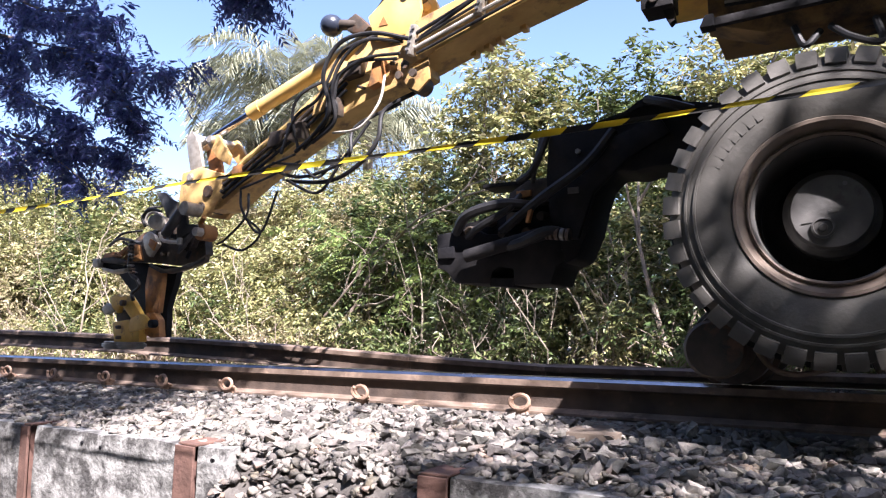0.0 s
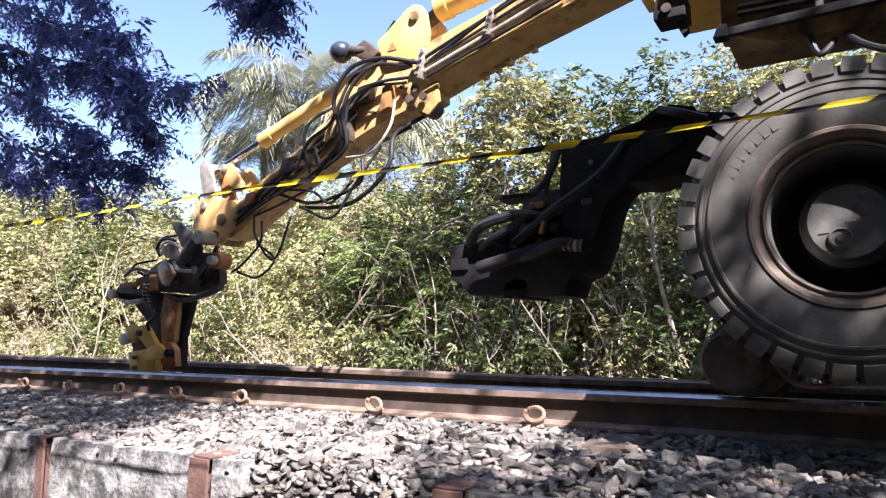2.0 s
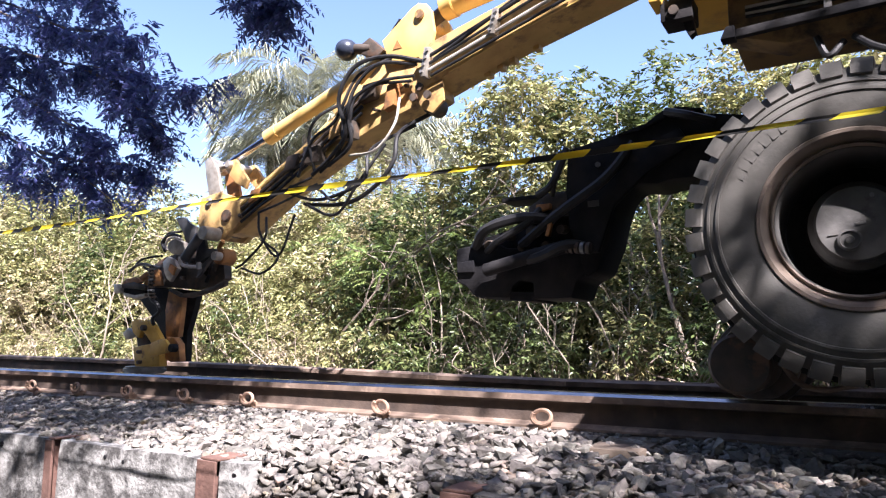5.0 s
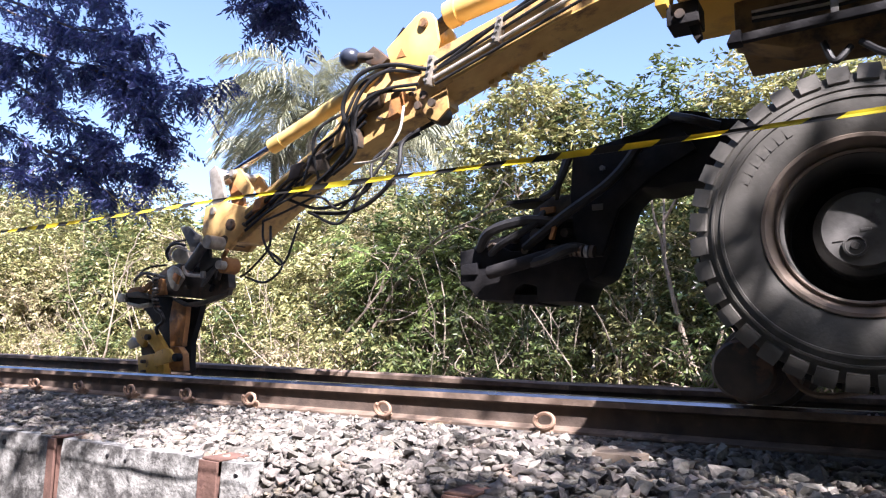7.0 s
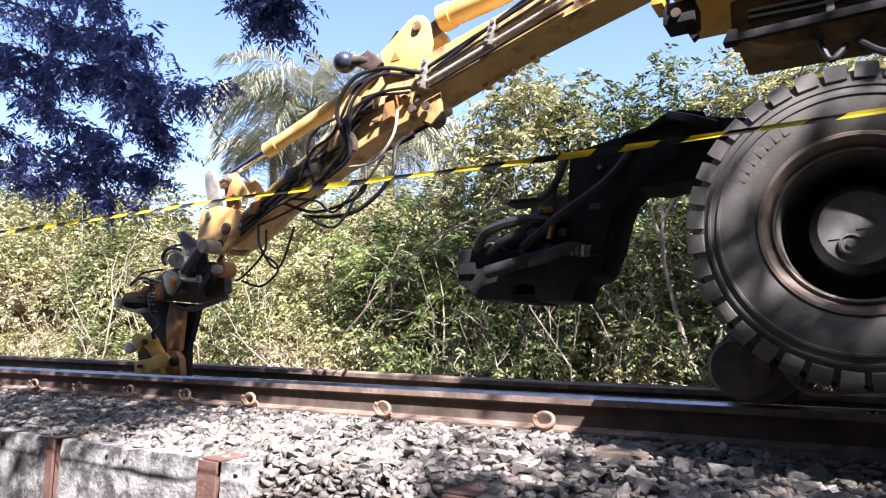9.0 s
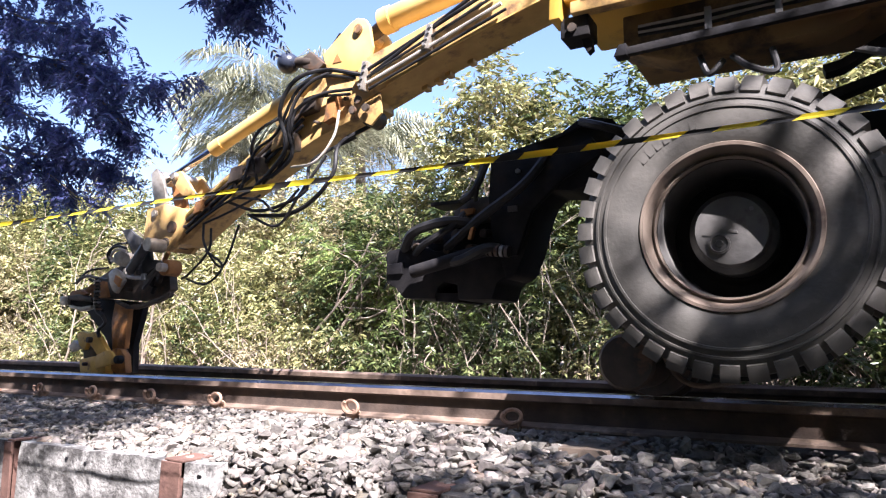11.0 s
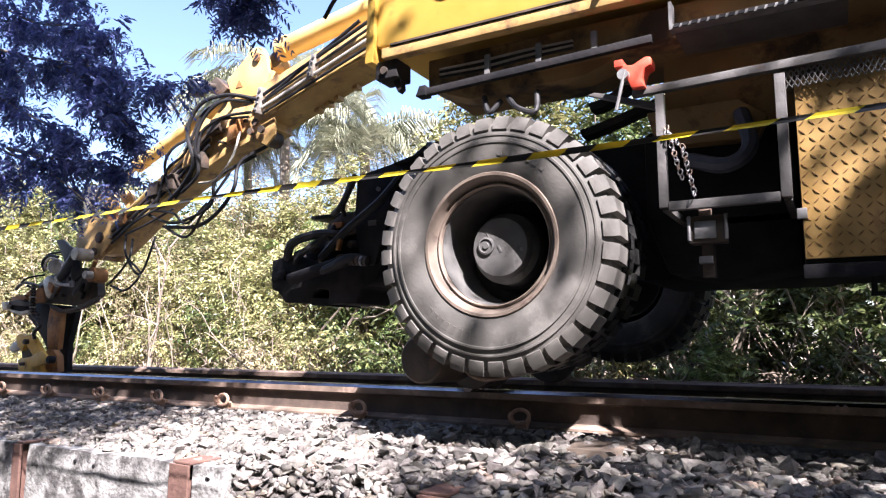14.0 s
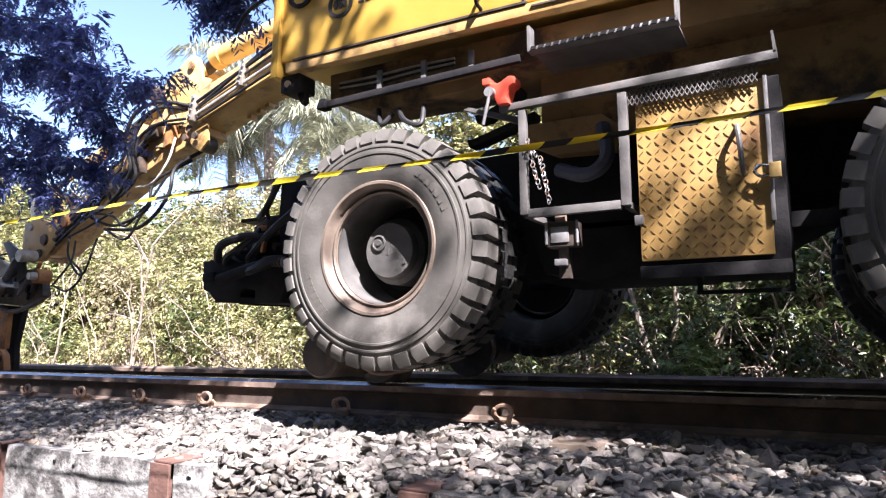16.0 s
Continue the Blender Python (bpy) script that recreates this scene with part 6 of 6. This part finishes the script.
    leaf_cloud("leaves", pts, 0.30, leaf_green, woods, rng, 0.6)
    build_palm(rng, -10.4, 8.2, 5.5, 2.5, 28, "tall palm with drooping grey-green fronds")
    build_palm(rng, -8.2, 8.2, 4.3, 2.0, 24, "shorter palm with drooping sunlit fronds")
    build_palm(rng, -12.6, 9.3, 5.0, 1.7, 16, "tall palm with drooping grey-green fronds")
    build_feather_tree(rng)
    build_shade_trees(rng)


# ---- barrier tape ----
def build_tape():
    tp = thing("barrier_tape", "twisted yellow and black striped barrier tape stretched along the track", "barrier tape")
    rng = random.Random(8)
    x, k = -5.2, 0
    phase = 0.0
    while x < 3.2:
        ln = (0.075 if k % 2 else 0.060) * rng.uniform(0.92, 1.08)
        bm = bmesh.new()
        rows = []
        for i in range(7):
            xx = x + ln * i / 6
            a = 0.35 * math.sin(xx * 2.3) + 0.3 * math.sin(xx * 6.1 + 1.0)
            w = 0.0060 + 0.0014 * math.sin(xx * 9.0)
            dy, dz = math.sin(a) * w, math.cos(a) * w
            sag = 0.004 * math.sin(xx * 3.1)
            rows.append([bm.verts.new((xx + s * 0.010, dy * s + o, dz * s + sag)) for s, o in ((-1, 0), (0, 0.002), (1, 0), (1, 0.0016), (0, 0.0042), (-1, 0.0016))])
        for a, b in zip(rows, rows[1:]):
            for i in range(6):
                bm.faces.new((a[i], a[(i + 1) % 6], b[(i + 1) % 6], b[i]))
        bm.faces.new(rows[0])
        bm.faces.new(rows[-1][::-1])
        part("stripe", bm, tape_yellow if k % 2 else tape_black, tp)
        x += ln
        k += 1
    return tp


def build_sky_block():
    """An added, unseen bank of leaves behind the camera that cuts the skylight."""
    rng = np.random.default_rng(3)
    ob = thing("rear_hedge", "unseen mass of green leaves added to block skylight", "hedge", kind="stuff")
    n = 42000
    pts = np.stack([rng.uniform(-20, 18, n), rng.uniform(-9.5, -6.8, n), rng.uniform(-1.1, 8.5, n)], 1)
    # overhead leaves, also out of view, added to dim the sky fill
    over = np.stack([rng.uniform(-14, 12, 14000), rng.uniform(-7.5, -5.8, 14000), rng.uniform(5.0, 7.0, 14000)], 1)
    pts = np.concatenate([pts, over])
    leaf_cloud("leaves", pts, 0.42, leaf_green, ob, rng, 0.6)


# ---- build ----
GAUGE = 1.064
build_ground()
LIFTED = build_track()
build_wall()
EX, BOOM, WHEELS = build_excavator()
TAPE = build_tape()
build_thicket()
build_sky_block()
build_ballast()

# seconds, metres still to go, boom angle, boom shift
DRIVE = [(0.0, 1.632, 1.76, 0.05), (0.5, 1.630, 1.68, 0.05), (1.0, 1.630, 0.62, 0.05), (1.5, 1.630, 0.26, 0.005), (2.0, 1.629, 0.22, 0.02), (2.5, 1.629, -0.12, 0.05), (3.0, 1.629, 0.90, 0.03), (3.5, 1.628, 0.04, 0.03), (4.0, 1.628, 1.06, 0.03), (5.2, 1.627, 0.85, 0.01), (6.5, 1.626, 0.70, -0.01), (7.0, 1.626, 0.02, 0.0), (7.5, 1.625, -0.62, 0.0), (8.0, 1.624, -0.38, -0.035), (8.5, 1.623, -0.40, -0.045), (9.2, 1.610, -0.32, -0.02), (10.0, 1.535, -0.25, 0.0), (11.0, 1.353, -0.20, 0.02), (11.5, 1.233, -0.26, 0.02), (12.0, 1.066, -0.24, 0.015), (12.5, 0.905, -0.06, 0.015), (13.0, 0.747, -0.18, 0.01), (13.5, 0.593, -0.18, 0.005), (14.0, 0.448, -0.28, 0.0), (14.5, 0.307, -0.22, 0.0), (15.0, 0.157, -0.72, 0.0), (15.5, 0.060, -0.52, 0.0), (16.0, 0.0, -0.26, -0.02)]
LIFT = [(0.0, 1.26), (0.5, 1.24), (1.0, 0.46), (1.5, 0.30), (2.0, 0.30), (3.0, 0.44), (4.0, 0.44), (6.5, 0.40), (7.5, 0.34), (8.5, 0.34), (11.0, 0.20), (12.5, 0.06), (16.0, 0.0)]
SWAY = [(0.0, 0.656, -0.1), (1.5, 0.658, 0.0), (2.5, 0.640, 0.3), (3.5, 0.618, 0.7), (4.5, 0.630, 0.4), (6.5, 0.647, 0.1), (7.0, 0.646, 0.0), (8.5, 0.643, 0.1), (11.0, 0.636, 0.2), (12.5, 0.649, 0.15), (14.0, 0.640, 0.15), (16.0, 0.643, 0.0)]


def motions():
    walk(EX, [(t, pose(s, 0, 0)) for t, s, a, d in DRIVE])
    piv = Matrix.Translation((-1.3, MID_Y, 2.2))
    walk(BOOM, [(t, pose(d, 0, 0) @ piv @ pose(0, 0, 0, 0, a, 0) @ piv.inverted()) for t, s, a, d in DRIVE])
    for i, w in enumerate(WHEELS):
        x, y, flip = (HUB_X, REAR_X)[i // 2], (-0.42, 1.48)[i % 2], i % 2 == 1
        walk(w, [(t, pose(x, y, HUB_Z, 0, -5 + 61 * (1.627 - s), 0) @ pose(0, 0, 0, 0, 0, 180 if flip else 0)) for t, s, a, d in DRIVE])
    knots = [(-1.6, 0.0), (-2.6, 0.030), (-3.4, 0.062), (-4.2, 0.088), (-5.0, 0.108), (-5.8, 0.124), (-60.0, 0.9)]
    for k, (ob, a, b) in enumerate(LIFTED):
        rows = []
        for t, f in LIFT:
            z0, z1 = knots[k][1] * f, knots[k + 1][1] * f
            rows.append((t, pose(a, 0, z0, 0, math.degrees(math.atan2(z1 - z0, a - b)), 0)))
        walk(ob, rows)
    walk(TAPE, [(t, pose(-0.8, -1.7, z, 0, tilt, 0) @ Matrix.Translation((0.8, 0, 0))) for t, z, tilt in SWAY])


motions()
